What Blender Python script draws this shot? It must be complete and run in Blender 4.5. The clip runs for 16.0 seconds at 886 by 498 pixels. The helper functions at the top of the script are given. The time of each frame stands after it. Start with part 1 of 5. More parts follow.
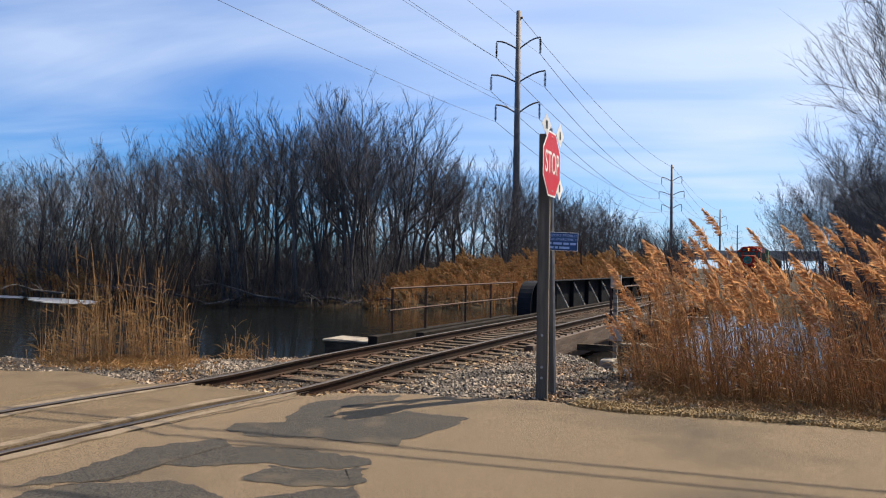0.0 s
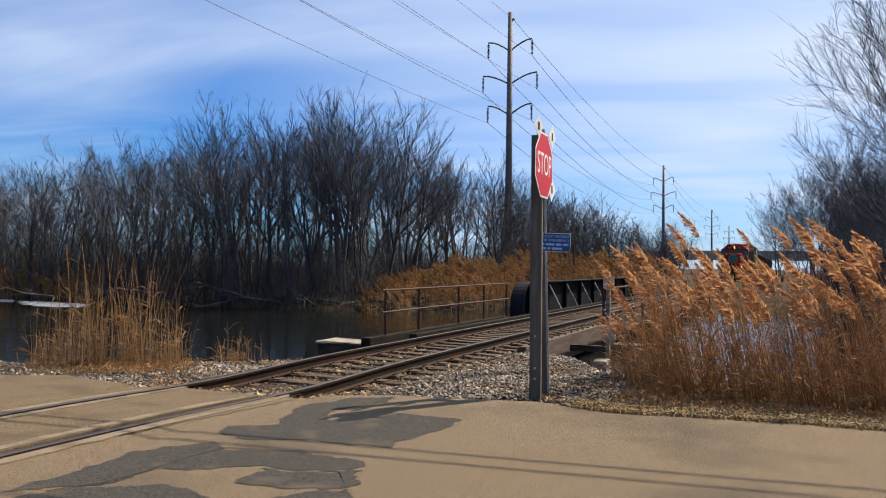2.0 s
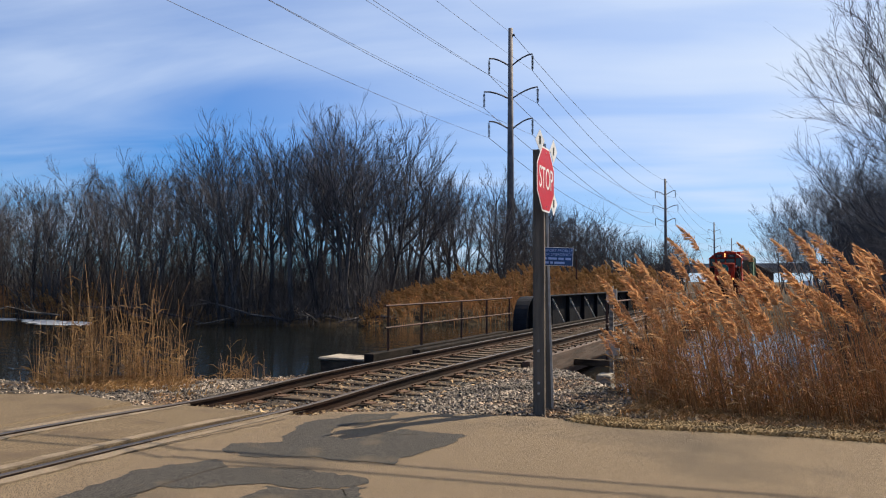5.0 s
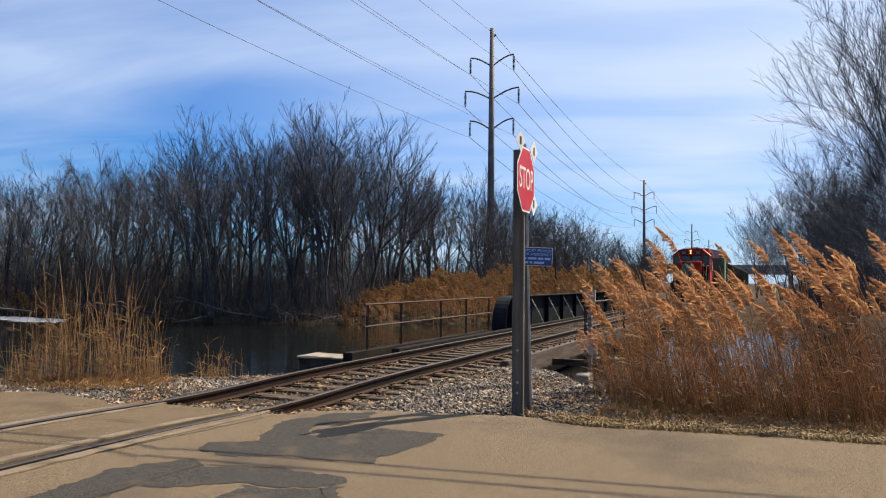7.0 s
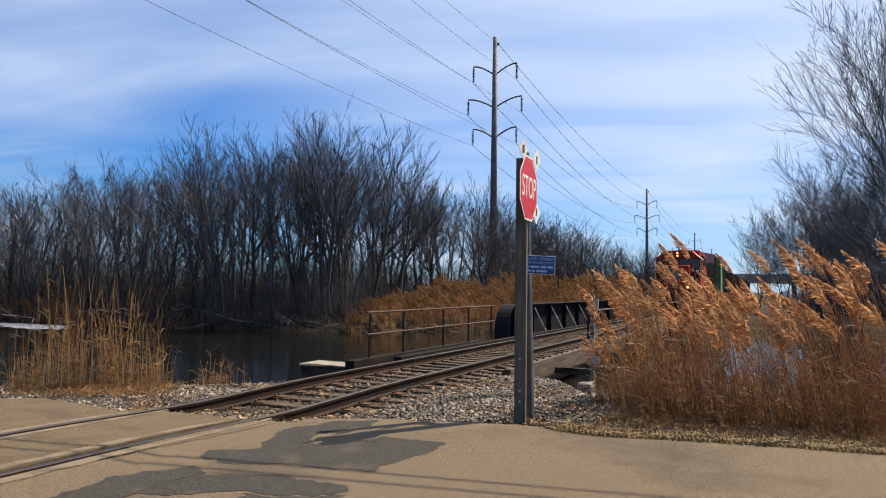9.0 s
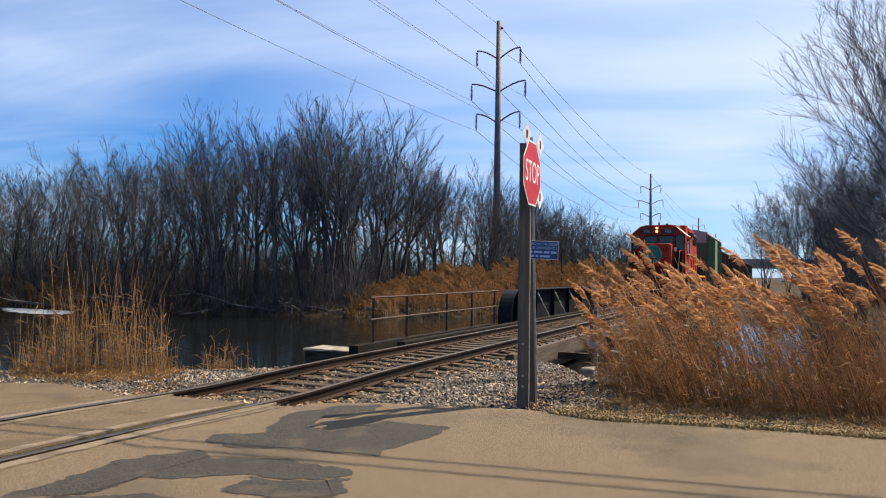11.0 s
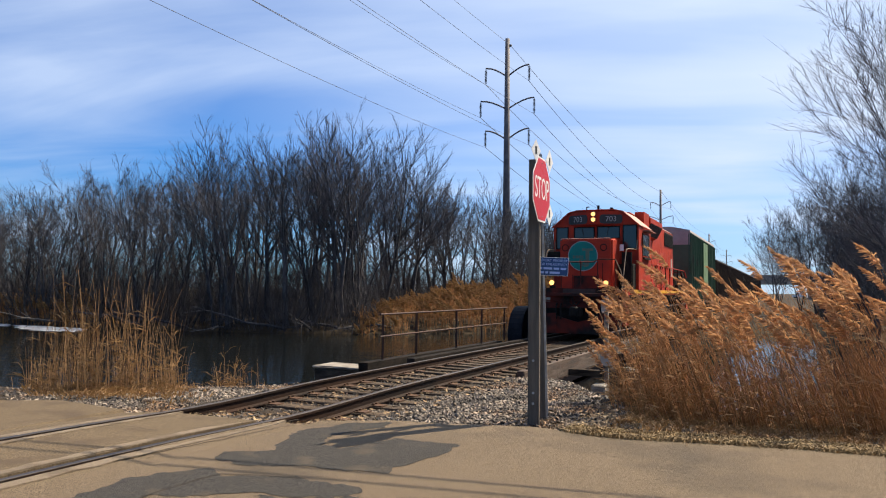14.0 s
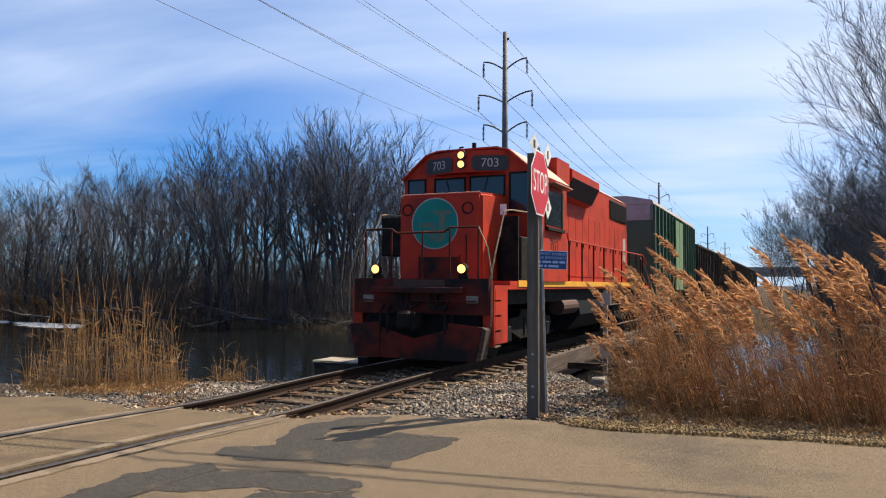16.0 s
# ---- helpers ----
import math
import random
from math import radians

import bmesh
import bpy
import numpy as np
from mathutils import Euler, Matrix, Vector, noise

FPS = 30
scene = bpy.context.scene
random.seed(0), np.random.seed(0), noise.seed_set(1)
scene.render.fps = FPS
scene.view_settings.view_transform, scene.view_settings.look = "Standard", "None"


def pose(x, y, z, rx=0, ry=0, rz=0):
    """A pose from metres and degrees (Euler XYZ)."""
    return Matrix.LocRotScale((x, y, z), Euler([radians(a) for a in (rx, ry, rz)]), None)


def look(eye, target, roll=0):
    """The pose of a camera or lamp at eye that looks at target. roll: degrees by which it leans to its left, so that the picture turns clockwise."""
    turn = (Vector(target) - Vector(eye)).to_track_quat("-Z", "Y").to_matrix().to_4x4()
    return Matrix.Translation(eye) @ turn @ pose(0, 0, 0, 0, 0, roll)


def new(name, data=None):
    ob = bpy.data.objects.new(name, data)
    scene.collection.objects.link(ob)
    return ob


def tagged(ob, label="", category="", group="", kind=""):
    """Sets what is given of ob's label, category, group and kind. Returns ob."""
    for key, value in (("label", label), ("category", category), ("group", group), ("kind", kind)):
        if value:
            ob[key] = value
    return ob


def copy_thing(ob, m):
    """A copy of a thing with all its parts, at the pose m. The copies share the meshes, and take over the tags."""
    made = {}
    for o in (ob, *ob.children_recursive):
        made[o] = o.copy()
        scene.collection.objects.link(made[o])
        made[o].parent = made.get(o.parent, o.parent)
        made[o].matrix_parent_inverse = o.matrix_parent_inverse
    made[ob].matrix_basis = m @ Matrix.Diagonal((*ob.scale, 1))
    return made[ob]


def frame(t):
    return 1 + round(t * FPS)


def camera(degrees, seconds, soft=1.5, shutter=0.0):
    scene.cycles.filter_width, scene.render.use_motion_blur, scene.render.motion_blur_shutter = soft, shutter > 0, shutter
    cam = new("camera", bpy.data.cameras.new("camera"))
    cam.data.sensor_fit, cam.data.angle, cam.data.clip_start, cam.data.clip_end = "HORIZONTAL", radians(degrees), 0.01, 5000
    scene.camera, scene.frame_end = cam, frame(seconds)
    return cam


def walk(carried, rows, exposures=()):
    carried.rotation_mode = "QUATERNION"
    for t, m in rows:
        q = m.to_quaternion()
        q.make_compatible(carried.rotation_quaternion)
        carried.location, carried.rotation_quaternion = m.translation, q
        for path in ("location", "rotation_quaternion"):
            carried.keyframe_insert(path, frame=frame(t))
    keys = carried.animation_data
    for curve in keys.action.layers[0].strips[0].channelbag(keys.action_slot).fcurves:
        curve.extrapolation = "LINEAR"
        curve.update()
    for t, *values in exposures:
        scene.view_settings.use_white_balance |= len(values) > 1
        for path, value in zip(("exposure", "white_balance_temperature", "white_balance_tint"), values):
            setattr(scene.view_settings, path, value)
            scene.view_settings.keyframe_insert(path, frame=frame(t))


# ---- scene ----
# ---- camera and walk ----
EYE = (6.358, 0.0, 1.524)
cam = camera(61.7, 16.0, soft=1.1)
walk(cam, [
    (0, pose(*EYE, 91.151, -0.949, 25.701)),
    (0.5, pose(*EYE, 91.408, -0.675, 25.621)),
    (1, pose(*EYE, 91.379, -0.514, 25.383)),
    (1.5, pose(*EYE, 91.413, -0.654, 25.102)),
    (2, pose(*EYE, 91.269, -0.682, 25.152)),
    (2.5, pose(*EYE, 91.333, -0.772, 25.224)),
    (3, pose(*EYE, 91.419, -0.819, 25.548)),
    (3.5, pose(*EYE, 91.761, -0.807, 25.735)),
    (4, pose(*EYE, 92.4, -0.596, 25.787)),
    (6.5, pose(*EYE, 92.319, -0.169, 24.468)),
    (7, pose(*EYE, 92.377, -0.62, 23.79)),
    (7.5, pose(*EYE, 92.595, -0.677, 23.635)),
    (8, pose(*EYE, 92.744, -0.647, 23.903)),
    (8.5, pose(*EYE, 92.958, -0.688, 24.146)),
    (9, pose(*EYE, 92.997, -0.807, 23.98)),
    (11.5, pose(*EYE, 91.712, -0.829, 24.338)),
    (12, pose(*EYE, 92.221, -0.892, 24.552)),
    (12.5, pose(*EYE, 92.661, -0.803, 24.885)),
    (13, pose(*EYE, 92.97, -0.759, 24.894)),
    (13.5, pose(*EYE, 93.138, -0.73, 24.835)),
    (14, pose(*EYE, 93.128, -0.677, 24.982)),
    (14.5, pose(*EYE, 93.069, -0.694, 24.915)),
    (15, pose(*EYE, 92.999, -0.572, 24.802)),
    (15.5, pose(*EYE, 92.894, -0.479, 24.839)),
    (16, pose(*EYE, 92.678, -0.328, 24.904)),
], exposures=[(0, 0.92), (2, 0.85), (4, 0.75), (6.5, 0.85), (9, 0.83), (11.5, 0.95), (14, 0.91), (16, 0.93)])

# ---- world and sun ----
SUN_EL, SUN_AZ = radians(50), radians(31.6)
world = bpy.data.worlds.new("sky")
scene.world = world
world.use_nodes = True


def make_sky():
    nt = world.node_tree
    nt.nodes.clear()
    N, L = nt.nodes.new, nt.links.new
    sky = N("ShaderNodeTexSky")
    sky.sky_type, sky.sun_disc = "NISHITA", False
    sky.sun_elevation, sky.sun_rotation = SUN_EL, SUN_AZ
    sky.air_density, sky.dust_density, sky.ozone_density = 1.0, 0.6, 2.0
    co = N("ShaderNodeTexCoord")
    # thin cirrus streaks: the direction flattened onto a high layer
    sep, div1, div2, add, com = N("ShaderNodeSeparateXYZ"), N("ShaderNodeMath"), N("ShaderNodeMath"), N("ShaderNodeMath"), N("ShaderNodeCombineXYZ")
    L(co.outputs["Generated"], sep.inputs[0])
    add.operation, add.inputs[1].default_value = "ADD", 0.12
    L(sep.outputs[2], add.inputs[0])
    for d, i in ((div1, 0), (div2, 1)):
        d.operation = "DIVIDE"
        L(sep.outputs[i], d.inputs[0])
        L(add.outputs[0], d.inputs[1])
        L(d.outputs[0], com.inputs[i])
    mp = N("ShaderNodeMapping")
    mp.vector_type = "TEXTURE"
    mp.inputs["Rotation"].default_value = (0, 0, radians(12))
    mp.inputs["Scale"].default_value = (2.3, 0.8, 1.0)
    mp.inputs["Location"].default_value = CLOUD_SHIFT
    L(com.outputs[0], mp.inputs[0])
    n1, n2 = N("ShaderNodeTexNoise"), N("ShaderNodeTexNoise")
    n1.inputs["Scale"].default_value, n1.inputs["Detail"].default_value, n1.inputs["Roughness"].default_value, n1.inputs["Distortion"].default_value = 1.2, 8, 0.5, 0.5
    n2.inputs["Scale"].default_value, n2.inputs["Detail"].default_value = 0.5, 3
    L(mp.outputs[0], n1.inputs[0])
    L(com.outputs[0], n2.inputs[0])
    mul = N("ShaderNodeMath")
    mul.operation = "MULTIPLY"
    L(n1.outputs[0], mul.inputs[0])
    L(n2.outputs[0], mul.inputs[1])
    ramp = N("ShaderNodeValToRGB")
    ramp.color_ramp.elements[0].position, ramp.color_ramp.elements[0].color = 0.19, (0.0, 0.0, 0.0, 1)
    ramp.color_ramp.elements[1].position, ramp.color_ramp.elements[1].color = 0.43, (0.66, 0.66, 0.66, 1)
    L(mul.outputs[0], ramp.inputs[0])
    # veil of high haze that thickens towards the sun
    dot, vm = N("ShaderNodeVectorMath"), N("ShaderNodeMapRange")
    dot.operation = "DOT_PRODUCT"
    dot.inputs[1].default_value = (math.sin(SUN_AZ) * math.cos(SUN_EL), math.cos(SUN_AZ) * math.cos(SUN_EL), math.sin(SUN_EL))
    L(co.outputs["Generated"], dot.inputs[0])
    vm.inputs["From Min"].default_value, vm.inputs["From Max"].default_value = 0.30, 0.90
    vm.inputs["To Min"].default_value, vm.inputs["To Max"].default_value = 0.0, 0.95
    L(dot.outputs["Value"], vm.inputs[0])
    mx = N("ShaderNodeMath")
    mx.operation, mx.use_clamp = "ADD", True
    L(ramp.outputs[0], mx.inputs[0])
    L(vm.outputs[0], mx.inputs[1])
    mix = N("ShaderNodeMix")
    mix.data_type = "RGBA"
    L(mx.outputs[0], mix.inputs[0])
    tint = N("ShaderNodeMix")
    tint.data_type, tint.blend_type = "RGBA", "MULTIPLY"
    tint.inputs[0].default_value = 1.0
    tint.inputs[7].default_value = SKY_TINT
    L(sky.outputs[0], tint.inputs[6])
    L(tint.outputs[2], mix.inputs[6])
    mix.inputs[7].default_value = CLOUD
    bg, out = N("ShaderNodeBackground"), N("ShaderNodeOutputWorld")
    bg.inputs[1].default_value = 0.058
    L(mix.outputs[2], bg.inputs[0])
    L(bg.outputs[0], out.inputs[0])


CLOUD_SHIFT = (1.5, 0.1, 0)
SKY_TINT, CLOUD = (0.38, 0.78, 1.32, 1), (6.7, 7.9, 10.0, 1)
make_sky()
sun = new("sun", bpy.data.lights.new("sun", "SUN"))
sun.data.energy, sun.data.angle, sun.data.color = 5.0, radians(0.53), (1.0, 0.86, 0.66)
sun.matrix_world = look((30 * math.sin(SUN_AZ), 30 * math.cos(SUN_AZ), 30 * math.tan(SUN_EL)), (0, 0, 0))


# ---- materials ----
def mat(name, a, b, scale=6.0, rough=0.7, metal=0.0, bump=0.2, fine=60.0, spread=(0.35, 0.65), c=None, cscale=1.0, cspread=(0.5, 0.6), rnd=0.0, stretch=None, glow=0.0, bump_dist=0.01, island=False):
    """Two colours mixed by a broad noise, a third in larger blots, fine relief, and a change of tone from object to object."""
    m = bpy.data.materials.new(name)
    m.use_nodes = True
    nt = m.node_tree
    N, L = nt.nodes.new, nt.links.new
    bsdf = nt.nodes["Principled BSDF"]
    co = N("ShaderNodeTexCoord")
    src = co.outputs["Object"]
    if stretch:
        mp = N("ShaderNodeMapping")
        mp.inputs["Scale"].default_value = stretch
        L(src, mp.inputs[0])
        src = mp.outputs[0]

    def noise_ramp(scale_, lo, hi, detail=6):
        n = N("ShaderNodeTexNoise")
        n.inputs["Scale"].default_value, n.inputs["Detail"].default_value = scale_, detail
        L(src, n.inputs[0])
        r = N("ShaderNodeMapRange")
        r.inputs["From Min"].default_value, r.inputs["From Max"].default_value = lo, hi
        L(n.outputs[0], r.inputs[0])
        return r.outputs[0]

    def blend(fac, x, y):
        k = N("ShaderNodeMix")
        k.data_type = "RGBA"
        L(fac, k.inputs[0])
        for sock, v in ((k.inputs[6], x), (k.inputs[7], y)):
            if isinstance(v, tuple):
                sock.default_value = (*v, 1)
            else:
                L(v, sock)
        return k.outputs[2]

    col = blend(noise_ramp(scale, *spread), a, b)
    if c:
        col = blend(noise_ramp(cscale, *cspread), col, c)
    f = noise_ramp(fine, 0.3, 0.7, 3)
    if rnd:
        hsv = N("ShaderNodeHueSaturation")
        L(col, hsv.inputs["Color"])
        mr = N("ShaderNodeMapRange")
        mr.inputs["To Min"].default_value, mr.inputs["To Max"].default_value = 1 - rnd, 1 + rnd
        if island:
            L(N("ShaderNodeNewGeometry").outputs["Random Per Island"], mr.inputs[0])
        else:
            L(N("ShaderNodeObjectInfo").outputs["Random"], mr.inputs[0])
        L(mr.outputs[0], hsv.inputs["Value"])
        col = hsv.outputs[0]
    L(col, bsdf.inputs["Base Color"])
    rr = N("ShaderNodeMapRange")
    rr.inputs["To Min"].default_value, rr.inputs["To Max"].default_value = max(rough - 0.1, 0.02), min(rough + 0.1, 1)
    L(f, rr.inputs[0])
    L(rr.outputs[0], bsdf.inputs["Roughness"])
    bsdf.inputs["Metallic"].default_value = metal
    if bump:
        bp = N("ShaderNodeBump")
        bp.inputs["Strength"].default_value, bp.inputs["Distance"].default_value = bump, bump_dist
        L(f, bp.inputs["Height"])
        L(bp.outputs[0], bsdf.inputs["Normal"])
    if glow:
        bsdf.inputs["Emission Color"].default_value = (*a, 1)
        bsdf.inputs["Emission Strength"].default_value = glow
    return m


M = dict(
    soil=mat("soil_and_dead_grass", (0.024, 0.018, 0.013), (0.060, 0.043, 0.025), 3, 0.95, bump=0.6, fine=25, c=(0.034, 0.025, 0.017), cscale=0.4),
    asphalt=mat("worn_asphalt", (0.045, 0.032, 0.020), (0.258, 0.193, 0.126), 115, 0.92, bump=1.0, fine=190, spread=(0.36, 0.60), c=(0.096, 0.076, 0.055), cscale=0.6, cspread=(0.52, 0.7), bump_dist=0.006),
    patch=mat("newer_asphalt_and_shadow", (0.018, 0.018, 0.018), (0.097, 0.088, 0.077), 110, 0.9, bump=1.0, fine=160, c=(0.115, 0.092, 0.066), cscale=2.2, cspread=(0.56, 0.75), bump_dist=0.006),
    panel=mat("crossing_panel", (0.055, 0.040, 0.024), (0.166, 0.121, 0.073), 70, 0.9, bump=0.4, fine=90, c=(0.081, 0.058, 0.037), cscale=1.8, cspread=(0.5, 0.66), bump_dist=0.006),
    crack=mat("tar_filled_crack", (0.03, 0.026, 0.022), (0.06, 0.05, 0.04), 20, 0.8),
    stone=mat("crushed_stone", (0.030, 0.023, 0.017), (0.289, 0.228, 0.167), 1.2, 0.7, bump=0.3, fine=50, rnd=0.95, island=True, c=(0.171, 0.095, 0.043), cscale=0.7),
    gravelbed=mat("gravel_bed", (0.035, 0.03, 0.025), (0.12, 0.10, 0.085), 22, 0.95, bump=1.0, fine=45, bump_dist=0.03),
    rail=mat("rusty_rail_steel", (0.013, 0.008, 0.006), (0.032, 0.016, 0.010), 5, 0.7, 0.3, bump=0.3, fine=70, stretch=(1, 0.2, 1)),
    railtop=mat("polished_rail_head", (0.06, 0.044, 0.034), (0.025, 0.019, 0.015), 3, 0.5, 0.2, bump=0.05, fine=90, stretch=(1, 0.1, 1)),
    edgebeam=mat("rusty_edge_beam", (0.068, 0.036, 0.022), (0.037, 0.024, 0.018), 4, 0.85, bump=0.4, stretch=(1, 0.3, 4), c=(0.088, 0.058, 0.040), cscale=2.5),
    darktimber=mat("creosoted_timber", (0.009, 0.008, 0.007), (0.024, 0.018, 0.015), 3, 0.9, bump=0.5, stretch=(3, 1, 3)),
    tie=mat("weathered_tie_timber", (0.035, 0.025, 0.018), (0.11, 0.08, 0.055), 3, 0.9, bump=0.7, fine=40, stretch=(1, 6, 3), rnd=0.3),
    spike=mat("rusty_spike", (0.06, 0.03, 0.016), (0.11, 0.055, 0.028), 12, 0.8, 0.3),
    girder=mat("black_girder_paint", (0.006, 0.007, 0.010), (0.014, 0.015, 0.019), 3, 0.7, bump=0.2, c=(0.025, 0.016, 0.012), cscale=1.5, cspread=(0.6, 0.75)),
    railing=mat("rust_brown_railing", (0.075, 0.032, 0.022), (0.04, 0.022, 0.017), 7, 0.75, 0.2, bump=0.3),
    greytimber=mat("grey_weathered_timber", (0.30, 0.26, 0.21), (0.17, 0.145, 0.115), 3, 0.9, bump=0.6, fine=30, stretch=(1, 1, 8), c=(0.11, 0.09, 0.07), cscale=2),
    postwood=mat("sign_post_timber", (0.072, 0.060, 0.046), (0.128, 0.104, 0.078), 3, 0.85, bump=0.5, fine=45, stretch=(6, 6, 0.6)),
    galv=mat("galvanised_steel", (0.42, 0.41, 0.39), (0.30, 0.29, 0.27), 9, 0.45, 0.7, bump=0.1),
    signred=mat("sign_red", (0.50, 0.012, 0.03), (0.44, 0.012, 0.025), 4, 0.45, bump=0.03),
    signwhite=mat("sign_white", (0.78, 0.77, 0.74), (0.68, 0.67, 0.64), 5, 0.45, bump=0.03),
    signblue=mat("sign_blue", (0.004, 0.052, 0.18), (0.005, 0.042, 0.145), 5, 0.45, bump=0.03),
    signtext=mat("pale_blue_lettering", (0.32, 0.45, 0.75), (0.28, 0.40, 0.68), 5, 0.5, bump=0),
    black=mat("black_paint", (0.015, 0.014, 0.014), (0.03, 0.028, 0.026), 6, 0.6),
    pylon=mat("weathered_steel_pole", (0.080, 0.074, 0.080), (0.136, 0.122, 0.125), 2, 0.75, 0.2, bump=0.2),
    wire=mat("aluminium_conductor", (0.055, 0.06, 0.075), (0.08, 0.08, 0.09), 3, 0.8, 0.0, bump=0),
    bark=mat("dark_grey_bark", (0.042, 0.041, 0.044), (0.095, 0.090, 0.092), 2.5, 0.95, bump=0.5, fine=20, stretch=(4, 4, 0.8), rnd=0.3),
    twig=mat("fine_twigs", (0.062, 0.060, 0.066), (0.110, 0.104, 0.110), 2.0, 0.9, bump=0, rnd=0.3),
    brush=mat("woodland_undergrowth", (0.042, 0.040, 0.043), (0.088, 0.081, 0.082), 1.2, 0.95, bump=0, island=True, rnd=0.4),
    reed=mat("dry_reed_stalk", (0.414, 0.207, 0.072), (0.288, 0.126, 0.041), 3, 0.75, bump=0, island=True, rnd=0.35),
    strawreed=mat("pale_straw_stalk", (0.42, 0.255, 0.11), (0.29, 0.155, 0.06), 3, 0.75, bump=0, island=True, rnd=0.4),
    reedleaf=mat("dry_reed_leaf", (0.324, 0.189, 0.072), (0.216, 0.108, 0.039), 4, 0.8, bump=0, island=True, rnd=0.35),
    plume=mat("reed_plume", (0.607, 0.354, 0.177), (0.455, 0.238, 0.107), 6, 0.85, bump=0, island=True, rnd=0.3),
    straw=mat("straw_coloured_grass", (0.29, 0.195, 0.082), (0.19, 0.122, 0.05), 4, 0.85, bump=0, island=True, rnd=0.4),
    turf=mat("dead_yellow_turf", (0.13, 0.088, 0.038), (0.23, 0.155, 0.072), 30, 0.95, bump=1.0, fine=70, c=(0.10, 0.068, 0.034), cscale=4, cspread=(0.5, 0.65), bump_dist=0.02),
    leafl=mat("dead_leaf_litter", (0.22, 0.13, 0.06), (0.40, 0.28, 0.15), 3, 0.85, bump=0, island=True, rnd=0.5),
    ice=mat("melting_ice", (0.527, 0.527, 0.527), (0.383, 0.391, 0.408), 1.2, 0.6, bump=0.3, fine=12),
    # the red darkened for soot and for the shade on the locomotive's front
    locosootshade=mat("sooty_shaded_red_paint", (0.15, 0.018, 0.009), (0.06, 0.013, 0.009), 2.5, 0.7, bump=0.2, c=(0.015, 0.012, 0.010), cscale=1.6, cspread=(0.45, 0.62)),
    locored=mat("faded_orange_red_paint", (0.42, 0.034, 0.011), (0.34, 0.026, 0.010), 1.6, 0.6, bump=0.06, fine=30, c=(0.20, 0.020, 0.012), cscale=1.3, cspread=(0.5, 0.7)),
    locodark=mat("sooty_underframe", (0.006, 0.006, 0.006), (0.018, 0.015, 0.012), 5, 0.75, bump=0.3),
    locoyellow=mat("sill_stripe_yellow", (0.72, 0.36, 0.02), (0.62, 0.29, 0.02), 3, 0.55, bump=0.05),
    locoroof=mat("pale_top_paint", (0.50, 0.24, 0.17), (0.40, 0.17, 0.12), 3, 0.6),
    emblem=mat("teal_emblem", (0.005, 0.20, 0.16), (0.006, 0.16, 0.13), 3, 0.5, bump=0),
    digit=mat("dull_grey_digits", (0.40, 0.39, 0.36), (0.30, 0.29, 0.27), 6, 0.6, bump=0),
    emblemark=mat("faded_emblem_lettering", (0.10, 0.13, 0.075), (0.05, 0.13, 0.10), 6, 0.6, bump=0),
    chrome=mat("worn_handrail_paint", (0.26, 0.20, 0.13), (0.16, 0.09, 0.05), 8, 0.5, 0.3),
    lamp=mat("lit_headlight", (1.0, 0.42, 0.11), (1.0, 0.45, 0.13), 3, 0.3, bump=0, glow=1.6),
    grille=mat("radiator_grille", (0.010, 0.009, 0.009), (0.03, 0.025, 0.022), 30, 0.9, bump=0.8, fine=60),
    hopgreen=mat("dark_green_car_paint", (0.026, 0.078, 0.044), (0.042, 0.105, 0.06), 1.6, 0.6, bump=0.1, c=(0.06, 0.05, 0.035), cscale=1.4, cspread=(0.58, 0.75)),
    hopgrey=mat("grey_roof_paint", (0.36, 0.33, 0.31), (0.27, 0.25, 0.235), 2, 0.7),
    hopbrown=mat("brown_black_car_paint", (0.028, 0.020, 0.018), (0.055, 0.036, 0.028), 1.6, 0.7, bump=0.1),
    palegreen=mat("pale_green_door", (0.15, 0.25, 0.13), (0.11, 0.19, 0.10), 2, 0.6),
    concrete=mat("overpass_concrete", (0.36, 0.31, 0.26), (0.27, 0.235, 0.20), 0.7, 0.9, bump=0.2),
    sandbank=mat("sandy_bank", (0.30, 0.22, 0.14), (0.22, 0.16, 0.10), 0.8, 0.95, bump=0.4),
)


def glass_mat():
    m = bpy.data.materials.new("dark_cab_glass")
    m.use_nodes = True
    b = m.node_tree.nodes["Principled BSDF"]
    b.inputs["Base Color"].default_value = (0.012, 0.02, 0.022, 1)
    b.inputs["Roughness"].default_value, b.inputs["IOR"].default_value = 0.08, 1.5
    return m


